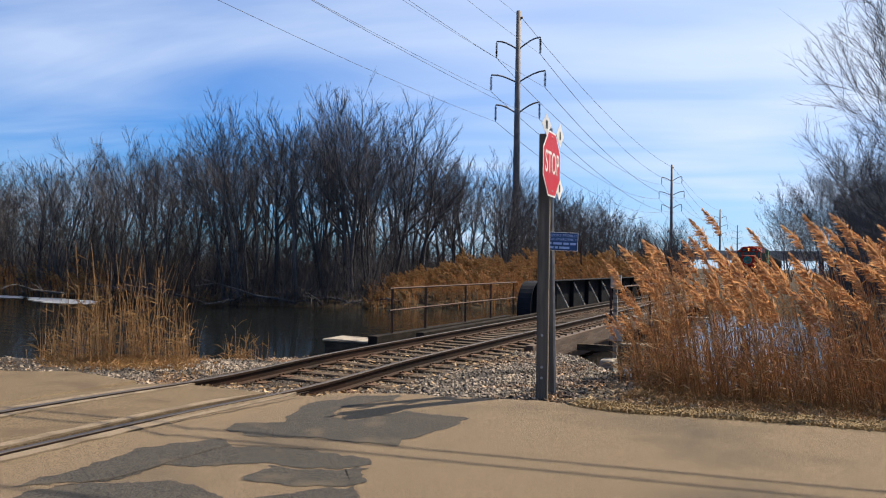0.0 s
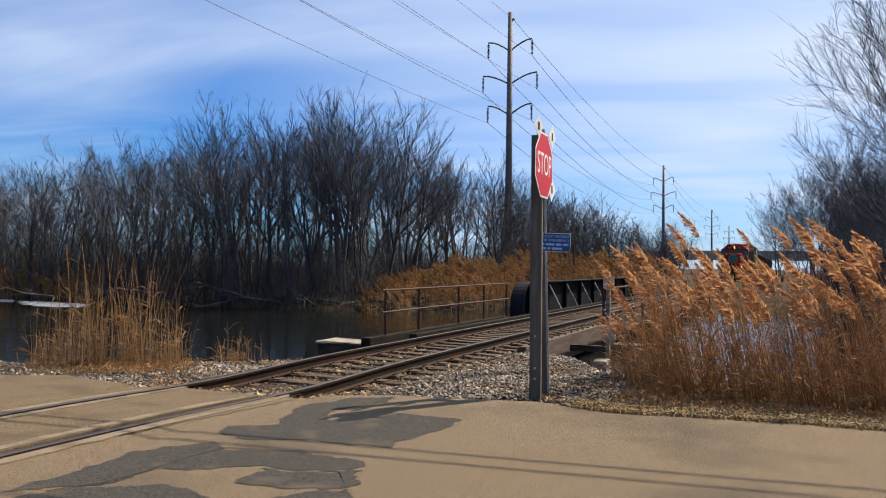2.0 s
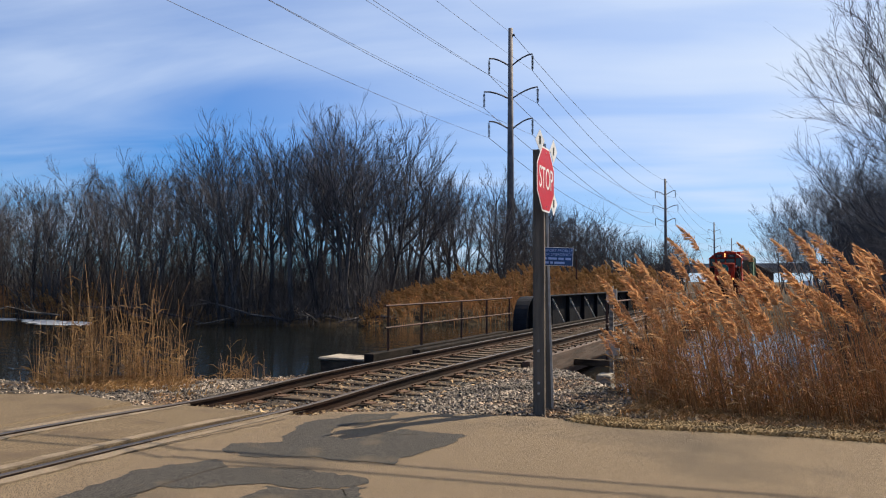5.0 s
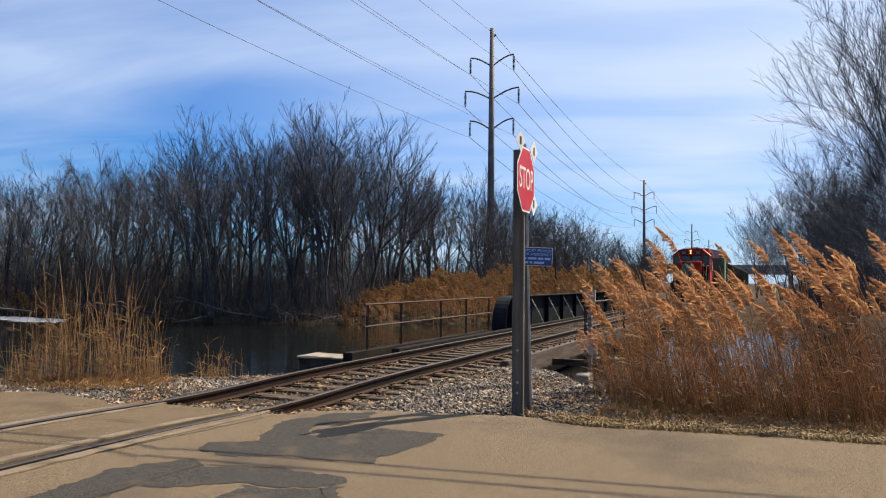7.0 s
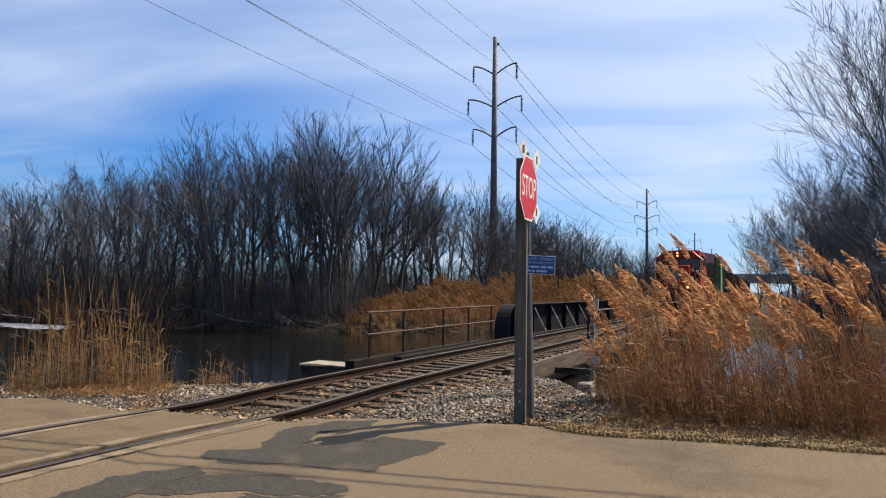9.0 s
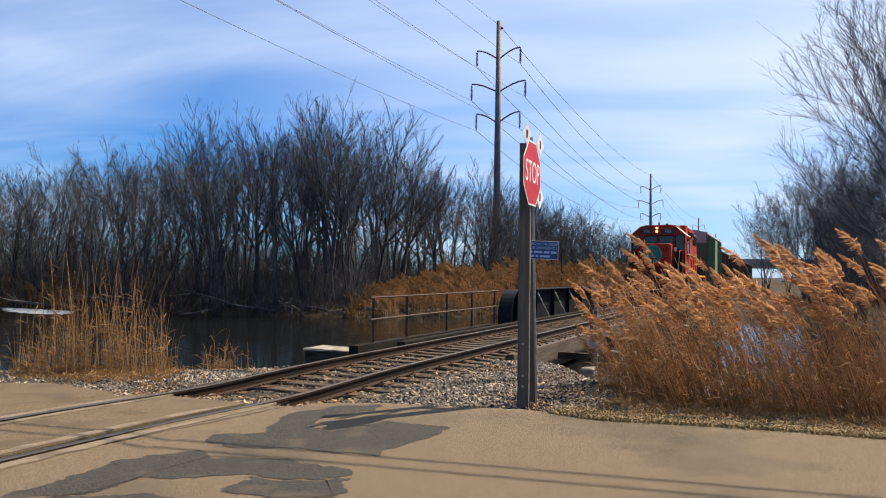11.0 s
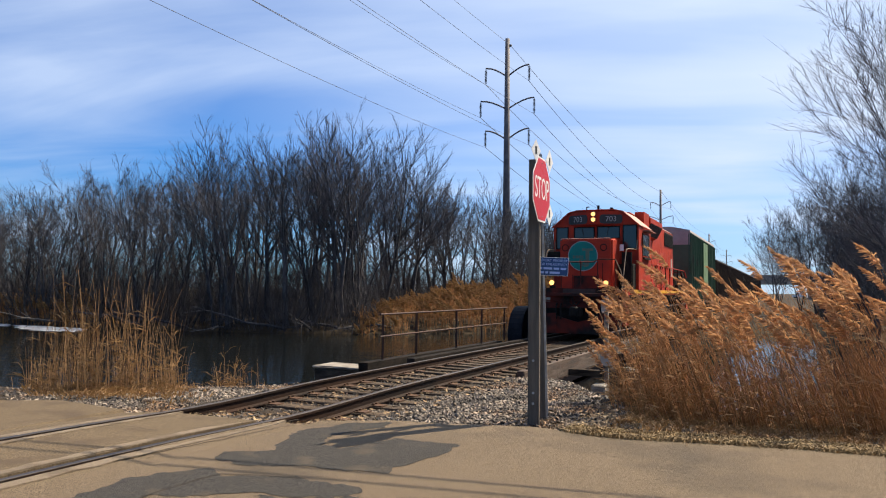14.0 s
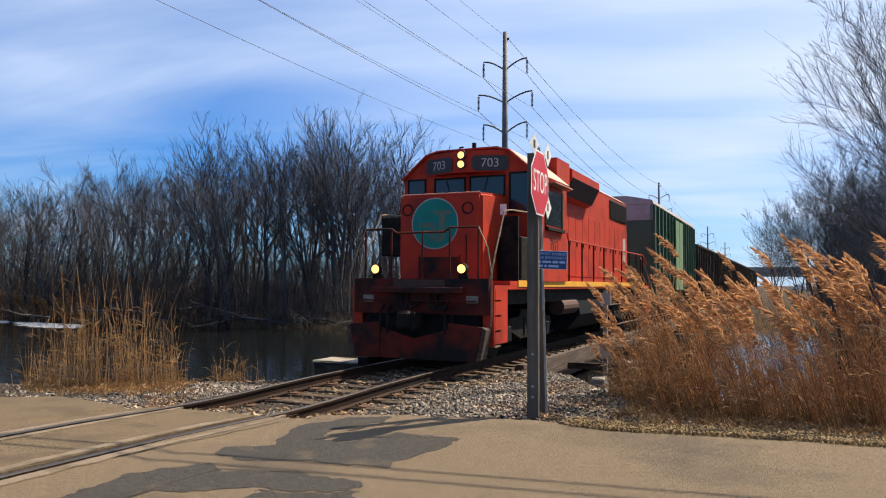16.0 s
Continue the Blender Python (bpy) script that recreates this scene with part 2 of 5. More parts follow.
def water_mat():
    m = bpy.data.materials.new("river_water")
    m.use_nodes = True
    nt = m.node_tree
    N, L = nt.nodes.new, nt.links.new
    b = nt.nodes["Principled BSDF"]
    b.inputs["Base Color"].default_value = (0.006, 0.007, 0.006, 1)
    b.inputs["Roughness"].default_value, b.inputs["IOR"].default_value = 0.06, 1.33
    co, mp = N("ShaderNodeTexCoord"), N("ShaderNodeMapping")
    mp.inputs["Scale"].default_value = (0.8, 1.6, 1)
    L(co.outputs["Object"], mp.inputs[0])
    n1, n2, ad, bp = N("ShaderNodeTexNoise"), N("ShaderNodeTexNoise"), N("ShaderNodeMath"), N("ShaderNodeBump")
    n1.inputs["Scale"].default_value, n1.inputs["Detail"].default_value = 1.6, 4
    n2.inputs["Scale"].default_value, n2.inputs["Detail"].default_value = 0.25, 2
    L(mp.outputs[0], n1.inputs[0])
    L(mp.outputs[0], n2.inputs[0])
    ad.operation = "MULTIPLY"
    L(n1.outputs[0], ad.inputs[0])
    L(n2.outputs[0], ad.inputs[1])
    L(ad.outputs[0], bp.inputs["Height"])
    bp.inputs["Strength"].default_value, bp.inputs["Distance"].default_value = 0.3, 0.12
    L(bp.outputs[0], b.inputs["Normal"])
    return m


def thin(m, share):
    """Dry leaf and plume tissue lets part of the light through."""
    nt = m.node_tree
    N, L = nt.nodes.new, nt.links.new
    b, out = nt.nodes["Principled BSDF"], nt.nodes["Material Output"]
    tr, mx = N("ShaderNodeBsdfTranslucent"), N("ShaderNodeMixShader")
    L(b.inputs["Base Color"].links[0].from_socket, tr.inputs[0])
    mx.inputs[0].default_value = share
    L(b.outputs[0], mx.inputs[1])
    L(tr.outputs[0], mx.inputs[2])
    L(mx.outputs[0], out.inputs[0])


for key in ("plume", "reedleaf", "reed", "strawreed"):
    thin(M[key], 0.5 if key == "plume" else 0.3)
for key, level in (("girder", 0.08), ("darktimber", 0.1), ("tie", 0.15), ("patch", 0.12), ("locodark", 0.12), ("asphalt", 0.2), ("panel", 0.2), ("rail", 0.2), ("railtop", 0.4), ("soil", 0.1), ("gravelbed", 0.1), ("locosootshade", 0.15), ("bark", 0.1), ("twig", 0.1), ("brush", 0.05), ("hopbrown", 0.2), ("crack", 0.05), ("locored", 0.2), ("emblem", 0.25)):
    M[key].node_tree.nodes["Principled BSDF"].inputs["Specular IOR Level"].default_value = level
M["glass"], M["water"] = glass_mat(), water_mat()
rng = random.Random(7)
nrg = np.random.default_rng(11)


# ---- mesh helpers ----
def part(name, bm, material, parent=None, label="", smooth=False):
    me = bpy.data.meshes.new(name)
    if isinstance(bm, tuple):
        me.from_pydata(bm[0], [], bm[1])
    else:
        bmesh.ops.recalc_face_normals(bm, faces=bm.faces)
        bm.to_mesh(me)
        bm.free()
    me.materials.append(M[material] if isinstance(material, str) else material)
    if smooth:
        me.polygons.foreach_set("use_smooth", [True] * len(me.polygons))
    ob = new(name, me)
    ob.parent = parent
    if label:
        ob["label"] = label
    return ob


def thing(name, label, category, m=None, group="", kind=""):
    e = new(name)
    e.empty_display_size = 0.2
    if m is not None:
        e.matrix_world = m
    return tagged(e, label, category, group, kind)


def box(bm, x0, x1, y0, y1, z0, z1, bev=0.0):
    r = bmesh.ops.create_cube(bm, size=1.0, matrix=Matrix.LocRotScale(((x0 + x1) / 2, (y0 + y1) / 2, (z0 + z1) / 2), None, (abs(x1 - x0), abs(y1 - y0), abs(z1 - z0))))
    if bev:
        es = {e for v in r["verts"] for e in v.link_edges}
        bmesh.ops.bevel(bm, geom=list(es), offset=bev, segments=1, affect="EDGES", profile=0.5)
    return bm


def B(*a, **k):
    return box(bmesh.new(), *a, **k)


def rod(bm, p, q, r0, r1=None, n=8, caps=True):
    p, q = Vector(p), Vector(q)
    d = q - p
    m = Matrix.Translation((p + q) / 2) @ d.to_track_quat("Z", "Y").to_matrix().to_4x4()
    bmesh.ops.create_cone(bm, cap_ends=caps, segments=n, radius1=r0, radius2=r0 if r1 is None else r1, depth=d.length, matrix=m)
    return bm


def pipe(bm, pts, r, n=6):
    for a, b in zip(pts, pts[1:]):
        rod(bm, a, b, r, r, n)
    return bm


def prism(bm, poly, axis, a, b):
    """A polygon in the plane across the axis, drawn out from a to b. Axis x: (y, z); y: (x, z); z: (x, y)."""
    def put(u, v, w):
        return {"x": (w, u, v), "y": (u, w, v), "z": (u, v, w)}[axis]
    lo = [bm.verts.new(put(u, v, a)) for u, v in poly]
    hi = [bm.verts.new(put(u, v, b)) for u, v in poly]
    bm.faces.new(lo)
    bm.faces.new(hi[::-1])
    n = len(poly)
    for i in range(n):
        bm.faces.new((lo[i], hi[i], hi[(i + 1) % n], lo[(i + 1) % n]))
    return bm


def lerp_at(x, pts):
    return float(np.interp(x, [p[0] for p in pts], [p[1] for p in pts]))


def text_part(name, body, size, m, parent, material, depth=0.003):
    cu = bpy.data.curves.new(name, "FONT")
    cu.body, cu.size, cu.extrude, cu.align_x, cu.align_y = body, size, depth, "CENTER", "CENTER"
    ob = bpy.data.objects.new(name, cu)
    scene.collection.objects.link(ob)
    me = bpy.data.meshes.new_from_object(ob.evaluated_get(bpy.context.evaluated_depsgraph_get()))
    bpy.data.objects.remove(ob)
    bpy.data.curves.remove(cu)
    me.materials.clear()
    me.materials.append(M[material])
    t = new(name, me)
    t.parent, t.matrix_local = parent, m
    return t


def frame_of(d):
    u = d.orthogonal().normalized()
    return u, d.cross(u).normalized()


def tube(vs, fs, pts, rs, n=3):
    base = len(vs)
    for i, p in enumerate(pts):
        d = (pts[min(i + 1, len(pts) - 1)] - pts[max(i - 1, 0)]).normalized()
        u, v = frame_of(d)
        for k in range(n):
            a = 2 * math.pi * k / n
            vs.append(tuple(p + (u * math.cos(a) + v * math.sin(a)) * rs[i]))
    for i in range(len(pts) - 1):
        for k in range(n):
            fs.append((base + i * n + k, base + i * n + (k + 1) % n, base + (i + 1) * n + (k + 1) % n, base + (i + 1) * n + k))


# ---- ground, water, road ----
WATER_Z = -0.9
NEAR_SHORE = [(-200, 2), (-40, 6.8), (-14, 8.2), (-9, 8.7), (-6, 9.0), (-4.2, 9.5), (-3.2, 10.3), (-2.7, 12), (-2.4, 14), (0, 14.6), (2.6, 14.2), (3.4, 13), (4.2, 12.4), (6, 12), (12, 12.5), (40, 16), (300, 40)]
FAR_SHORE = [(-300, 30), (-60, 28.5), (-32, 30), (-20, 31.5), (-14, 34), (-9, 38.5), (-3, 43), (4, 46), (12, 46), (40, 50), (300, 60)]
ROAD_EDGE = [(-60, 3.0), (-20, 5.2), (-8, 6.2), (-3.4, 6.55), (-2.6, 7.0), (-1.2, 6.85), (-0.83, 7.1), (0.83, 7.15), (1.1, 7.35), (2.0, 7.85), (3.0, 8.1), (3.7, 8.3), (4.6, 8.1), (5.8, 8.35), (7.2, 8.5), (12, 9.0), (60, 13)]


def ground_z(x, y):
    n, f = lerp_at(x, NEAR_SHORE), lerp_at(x, FAR_SHORE)
    wob = 0.25 * noise.noise((x * 0.5, y * 0.5, 3.0))
    inside = min(y - n, f - y) + wob
    if inside > 0:
        return WATER_Z - min(inside * 0.35, 0.8)
    back = -inside
    if y > n + 1:
        return WATER_Z + min(back * 0.25, 0.75) + 0.12 * noise.noise((x * 0.2, y * 0.2, 1.0)) * min(back, 1)
    sink = 0.3 * min(max((3.2 - abs(x)) / 0.8, 0.0), 1.0)
    return WATER_Z + min(back * 0.6, 0.78 - sink) + 0.03 * noise.noise((x, y, 1.0))


def make_ground():
    ys = np.concatenate([np.arange(-30, 6, 3.0), np.arange(6, 20, 0.35), np.arange(20, 60, 1.0), np.array([60, 70, 85, 110, 150, 220, 320, 500, 900, 1600, 3000.0])])
    xs = np.concatenate([np.array([-3000, -1500, -700, -300, -180, -120, -90, -70, -55.0]), np.arange(-45, -12, 1.5), np.arange(-12, 12, 0.4), np.arange(12, 40, 2.0), np.array([45, 60, 90, 150, 300, 700, 1500, 3000.0])])
    vs = [(float(x), float(y), ground_z(float(x), float(y)) if abs(x) < 290 else -0.2) for y in ys for x in xs]
    w = len(xs)
    fs = [(j * w + i, j * w + i + 1, (j + 1) * w + i + 1, (j + 1) * w + i) for j in range(len(ys) - 1) for i in range(w - 1)]
    return tagged(part("ground", (vs, fs), "soil", smooth=True), "brown soil with dead grass sloping down to the river", "ground", kind="structure")


make_ground()
w = bmesh.new()
bmesh.ops.create_grid(w, x_segments=4, y_segments=4, size=1.0, matrix=Matrix.LocRotScale((0, 27, WATER_Z), None, (250, 40, 1)))
tagged(part("water", w, "water"), "dark rippled river water flowing under the bridge", "water", kind="structure")


def rail_z(y):
    return -0.055 * math.exp(-((y - 7.8) / 1.8) ** 2) if 4 < y < 13 else 0.0


def edge_wobble(x):
    return lerp_at(x, ROAD_EDGE) + 0.05 * noise.noise((x * 2.1, 0, 5.0)) + 0.025 * noise.noise((x * 9, 0, 8.0))


def road_sheet(name, x0, x1, z, material, label):
    n = 12 if x1 - x0 < 14 else 300
    xs = [x0 + (x1 - x0) * (i / n if n == 12 else (i / n) ** 2 if x0 > 0 else 1 - (1 - i / n) ** 2) for i in range(n + 1)]
    bm = bmesh.new()
    def rise(x):
        return z + (-0.008 - z) * max(0.0, 1 - max(0.0, abs(x) - 0.8) / 0.45)
    top = [[bm.verts.new((x, y, rise(x) + (rail_z(y) if abs(x) < 1.3 and y > 0 else 0))) for y in (-14.0, 5.6, 6.2, edge_wobble(x) - 0.3, edge_wobble(x))] for x in xs]
    low = [bm.verts.new((x, edge_wobble(x) + 0.02, z - 0.14)) for x in xs]
    for i in range(n):
        for k in range(4):
            bm.faces.new((top[i][k], top[i + 1][k], top[i + 1][k + 1], top[i][k + 1]))
        bm.faces.new((top[i][4], top[i + 1][4], low[i + 1], low[i]))
    for side in (0, n):
        a = bm.verts.new((xs[side], -14.0, z - 0.14))
        bm.faces.new((*top[side], low[side], a))
    return tagged(part(name, bm, material), label, "road", kind="structure")


road_sheet("road", 0.80, 55.0, -0.045, "asphalt", "worn sun-lit tan asphalt road beside the tracks")
road_sheet("road_far", -55.0, -0.80, -0.03, "panel", "worn asphalt road on the far side of the rails")
road_sheet("crossing_panel", -0.63, 0.59, -0.012, "panel", "worn paved panel between the crossing rails")


def blot(name, pts, z, material, label, wob=0.06, steps=14):
    bm = bmesh.new()
    vs = []
    n = len(pts)
    for i in range(n):
        p0, p1 = pts[i], pts[(i + 1) % n]
        for k in range(steps):
            t = k / steps
            x, y = p0[0] + (p1[0] - p0[0]) * t, p0[1] + (p1[1] - p0[1]) * t
            dx = wob * noise.noise((x * 3, y * 3, 1)) + wob * 0.5 * noise.noise((x * 17, y * 17, 4))
            dy = wob * noise.noise((x * 3, y * 3, 9)) + wob * 0.5 * noise.noise((x * 17, y * 17, 6))
            vs.append(bm.verts.new((x + dx, y + dy, z)))
    f = bm.faces.new(vs)
    bmesh.ops.triangulate(bm, faces=[f])
    return tagged(part(name, bm, material), label, "road patch", kind="structure")


for pts in (
        # this outline also paints in the shadow bands of the sign posts
        [(1.57, 6.39), (1.43, 6.83), (1.72, 7.49), (2.11, 7.75), (2.18, 7.45), (1.89, 6.76), (2.08, 6.32), (2.39, 6.26), (2.45, 6.54), (2.62, 6.94), (3.37, 6.95), (3.24, 5.59), (2.92, 5.57), (2.31, 5.42), (1.89, 5.23), (1.62, 5.35), (1.5, 5.6), (1.84, 5.94)],
        [(1.52, 3.32), (1.56, 3.72), (1.47, 4.27), (1.52, 4.73), (1.8, 5.08), (2.06, 4.92), (2.63, 5.14), (3.2, 5.11), (3.41, 4.98), (3.25, 4.71), (2.65, 4.61), (2.06, 4.21), (1.97, 3.75), (1.77, 3.61)],
        [(2.74, 4.21), (2.71, 4.58), (3.26, 4.68), (3.43, 4.94), (3.52, 4.61), (3.44, 4.44), (3.19, 4.24), (2.9, 4.17)],
        [(1.71, 3.27), (1.87, 3.62), (2.33, 3.95), (2.56, 3.98), (2.94, 3.82), (3.13, 3.63), (3.0, 2.2), (1.92, 2.4)],
        [(3.12, 3.92), (3.52, 4.45), (3.74, 4.26), (3.75, 3.97), (3.4, 3.5)]):
    blot("asphalt_patch", pts, -0.041, "patch", "dark newer asphalt patch on the road, partly painted post shadow", 0.09, 26)


def crack(pts, z, width, material="crack", label="thin dark crack in the paving"):
    vs, fs = [], []
    fine = []
    for (a, b), (c, d) in zip(pts, pts[1:]):
        n = max(2, int(math.hypot(c - a, d - b) / 0.06))
        fine += [(a + (c - a) * i / n, b + (d - b) * i / n) for i in range(n)]
    fine.append(pts[-1])
    line = [Vector((x + 0.03 * noise.noise((x * 5, y * 5, 2)), y + 0.03 * noise.noise((x * 5, y * 5, 7)), z)) for x, y in fine]
    for i, p in enumerate(line):
        d = (line[min(i + 1, len(line) - 1)] - line[max(i - 1, 0)]).normalized()
        nrm = Vector((-d.y, d.x, 0)) * width * (0.6 + 0.8 * abs(noise.noise(p * 6)))
        vs += [tuple(p - nrm), tuple(p + nrm)]
        if i:
            fs.append((2 * i - 2, 2 * i - 1, 2 * i + 1, 2 * i))
    tagged(part("crack", (vs, fs), material), label, "crack", kind="structure")


crack([(1.78, 3.47), (1.96, 3.78), (1.98, 4.12), (1.98, 4.46), (2.01, 4.94), (2.74, 5.15)], -0.038, 0.012)
crack([(0.92, -2), (0.88, 3.74), (0.91, 4.45), (0.97, 5.29), (1.04, 5.95), (1.06, 6.65), (1.09, 7.29)], -0.022, 0.012)
crack([(0.28, 4.89), (0.4, 5.13), (0.57, 5.02)], -0.006, 0.01)
crack([(-0.6, 5.85), (-0.19, 5.98), (0.26, 5.95)], -0.006, 0.007)


# ---- ballast ----
def bed_z(x, y):
    """Height of the gravel and verge behind the road."""
    e = lerp_at(x, ROAD_EDGE)
    ax = abs(x)
    z = -0.195 + 0.095 * min(max((ax - 1.9) / 1.2, 0.0), 1.0) - 0.05 * max(0.0, ax - 2.4) - 0.03 * max(0.0, y - e - 0.5) * min(max((ax - 2.2) / 1.5, 0.0), 1.0)
    if x < -1.4:
        z -= 0.10 * max(0.0, y - 9.5) * min((ax - 1.4) / 0.6, 1.0)
    if ax < 1.5:
        near = min(max((e + 1.5 - y) / 1.4, 0.0), 1.0)
        z = min(z + 0.125 * near, -0.205 + 0.125 * near + rail_z(y) + 0.012 * max(0.0, ax - 1.1) / 0.4)
    g = ground_z(x, y)
    n = lerp_at(x, NEAR_SHORE)
    k = min(max((n - y - 0.2) / 1.2, 0.0), 1.0)
    if -3.4 < x < 4.6:
        k = min(max((n + 0.4 - y) / 0.8, 0.0), 1.0)
    return g + (max(z, g) - g) * k

# ---- track ----
def make_bed():
    xs = [-9 + 0.22 * i for i in range(100)]
    rows = 44
    vs, fs = [], []
    for x in xs:
        e = edge_wobble(x) - 0.05
        n = lerp_at(x, NEAR_SHORE) + 0.8
        for j in range(rows):
            y = e + (n - e) * j / (rows - 1)
            vs.append((x, y, bed_z(x, y) + 0.02 * noise.noise((x * 6, y * 6, 0))))
    for i in range(len(xs) - 1):
        for j in range(rows - 1):
            a = i * rows + j
            fs.append((a, a + rows, a + rows + 1, a + 1))
    tagged(part("gravel_bed", (vs, fs), "gravelbed"), "grey gravel bed around the track beside the road", "gravel", kind="structure")


make_bed()


def make_stones(count, pick, smin, smax, seed):
    rg = np.random.default_rng(seed)
    rr = random.Random(seed)
    base = np.array([(1, 0, 0), (-1, 0, 0), (0, 1, 0), (0, -1, 0), (0, 0, 1), (0, 0, -1)], float)
    tri = [(0, 2, 4), (2, 1, 4), (1, 3, 4), (3, 0, 4), (2, 0, 5), (1, 2, 5), (3, 1, 5), (0, 3, 5)]
    vs, fs = [], []
    for i in range(count):
        x, y = pick(rr)
        z = bed_z(x, y)
        s = rr.uniform(smin, smax) * rr.choice((0.7, 1, 1, 1.25))
        v = base * rg.uniform(0.55, 1.25, (6, 3)) * (s, s, s * 0.75) + rg.normal(0, 0.25 * s, (6, 3))
        a, b = rr.uniform(0, 6.28), rr.uniform(-0.6, 0.6)
        ca, sa, cb, sb = math.cos(a), math.sin(a), math.cos(b), math.sin(b)
        v = v @ np.array([[ca, sa, 0], [-sa, ca, 0], [0, 0, 1]]) @ np.array([[1, 0, 0], [0, cb, sb], [0, -sb, cb]])
        v += (x, y, z + s * rr.uniform(-0.3, 0.5))
        k = len(vs)
        vs += [tuple(q) for q in v]
        fs += [(p + k, q + k, r + k) for p, q, r in tri]
    return tagged(part("ballast", (vs, fs), "stone"), "loose crushed grey stone ballast around the rails", "ballast", kind="stuff")


def pick_shoulder(rr):
    while True:
        x, y = rr.uniform(-6.5, 4.5), rr.uniform(6.4, 14.8)
        e = edge_wobble(x)
        if y > e + 0.02 and y < lerp_at(x, NEAR_SHORE) + 0.3 and (x < 3.9 or (rr.random() < 0.4 and y > e + 0.4)) and (x > -3.2 or rr.random() < 0.25) and (abs(x) > 1.28 or y > 14.4):
            return x, y


def pick_between(rr):
    return rr.uniform(-1.3, 1.3), 7.15 + 7.4 * rr.random() ** 1.7


def pick_edge(rr):
    x = rr.uniform(-4, 4.2)
    return x, edge_wobble(x) + abs(rr.gauss(0, 0.25))


make_stones(27000, pick_shoulder, 0.011, 0.030, 3)
make_stones(5200, pick_between, 0.009, 0.024, 4)
make_stones(1800, pick_edge, 0.008, 0.02, 5)

TRACK = thing("track", "railway track of rusty rails on weathered timber ties", "railway track", kind="structure")


def rail_bar(x):
    ys = [-14 + 0.5 * i for i in range(60)] + [16, 20, 30, 60, 120, 200, 400]
    prof = [(-0.07, -0.17), (0.07, -0.17), (0.07, -0.155), (0.014, -0.135), (0.012, -0.045), (0.036, -0.034), (0.037, -0.004), (-0.037, -0.004), (-0.036, -0.034), (-0.012, -0.045), (-0.014, -0.135), (-0.07, -0.155)]
    cap = [(-0.037, -0.004), (0.037, -0.004), (0.031, 0.0), (-0.031, 0.0)]
    made = []
    for pr in (prof, cap):
        vs = [(x + u, y, rail_z(y) + v) for y in ys for u, v in pr]
        k = len(pr)
        fs = [(j * k + i, j * k + (i + 1) % k, (j + 1) * k + (i + 1) % k, (j + 1) * k + i) for j in range(len(ys) - 1) for i in range(k)]
        made.append((vs, fs))
    r = part("rail", made[0], "rail", TRACK)
    part("rail_head", made[1], "railtop", r, "polished steel rail head")


for rx in (-0.752, 0.752):
    rail_bar(rx)


def tie_mesh(seed):
    rg = random.Random(seed)
    bm = B(-1.3, 1.3, -0.115, 0.115, -0.345, -0.172, bev=0.012)
    bmesh.ops.subdivide_edges(bm, edges=[e for e in bm.edges if abs(e.verts[0].co.x - e.verts[1].co.x) > 1], cuts=5)
    for v in bm.verts:
        v.co += Vector((0, rg.gauss(0, 0.006), rg.gauss(0, 0.004)))
    me = bpy.data.meshes.new("tie")
    bm.to_mesh(me)
    bm.free()
    me.materials.append(M["tie"])
    return me


TIES = [tie_mesh(60 + i) for i in range(4)]
bm = bmesh.new()
for sx in (-1, 1):
    for q in (-0.16, 0.16):
        box(bm, sx * 0.752 + q - 0.09, sx * 0.752 + q + 0.09, -0.09, 0.09, -0.171, -0.158)
        box(bm, sx * 0.752 + q * 0.55 - 0.02, sx * 0.752 + q * 0.55 + 0.02, -0.06, -0.03, -0.158, -0.135)
        box(bm, sx * 0.752 + q * 0.55 - 0.02, sx * 0.752 + q * 0.55 + 0.02, 0.03, 0.06, -0.158, -0.135)
PLATE = bpy.data.meshes.new("tie_plate")
bm.to_mesh(PLATE)
bm.free()
PLATE.materials.append(M["spike"])
y = 7.45
while y < 56:
    o = new("tie", TIES[rng.randrange(4)])
    o.parent, o.matrix_local = TRACK, pose(rng.gauss(0, 0.02), y, rail_z(y) + rng.uniform(-0.006, 0.004), 0, 0, rng.gauss(0, 0.6))
    if y < 40:
        q = new("tie_plate", PLATE)
        q.parent, q.matrix_local = o, pose(0, 0, 0)
    y += 0.53 if y < 15 else 0.46
tail = bmesh.new()
for k in range(260):
    box(tail, -1.3, 1.3, 56 + k * 0.6, 56.23 + k * 0.6, -0.34, -0.175)
tagged(part("far_ties", tail, "tie", TRACK), kind="stuff")

ICE_A = [(-35.27, 29.31), (-32.89, 29.77), (-28.39, 28.88), (-27.3, 26.86), (-29.34, 26.42), (-32.43, 27.48)]
ICE_B = [(-42.18, 29.87), (-39.5, 30.36), (-36.59, 30.05), (-34.43, 28.2), (-38.11, 27.38)]
blot("ice_sheet", ICE_A, WATER_Z + 0.02, "ice", "thin pale melting ice along the far bank", 0.5, 8)
blot("ice_sheet", ICE_B, WATER_Z + 0.02, "ice", "thin pale melting ice along the far bank", 0.5, 8)

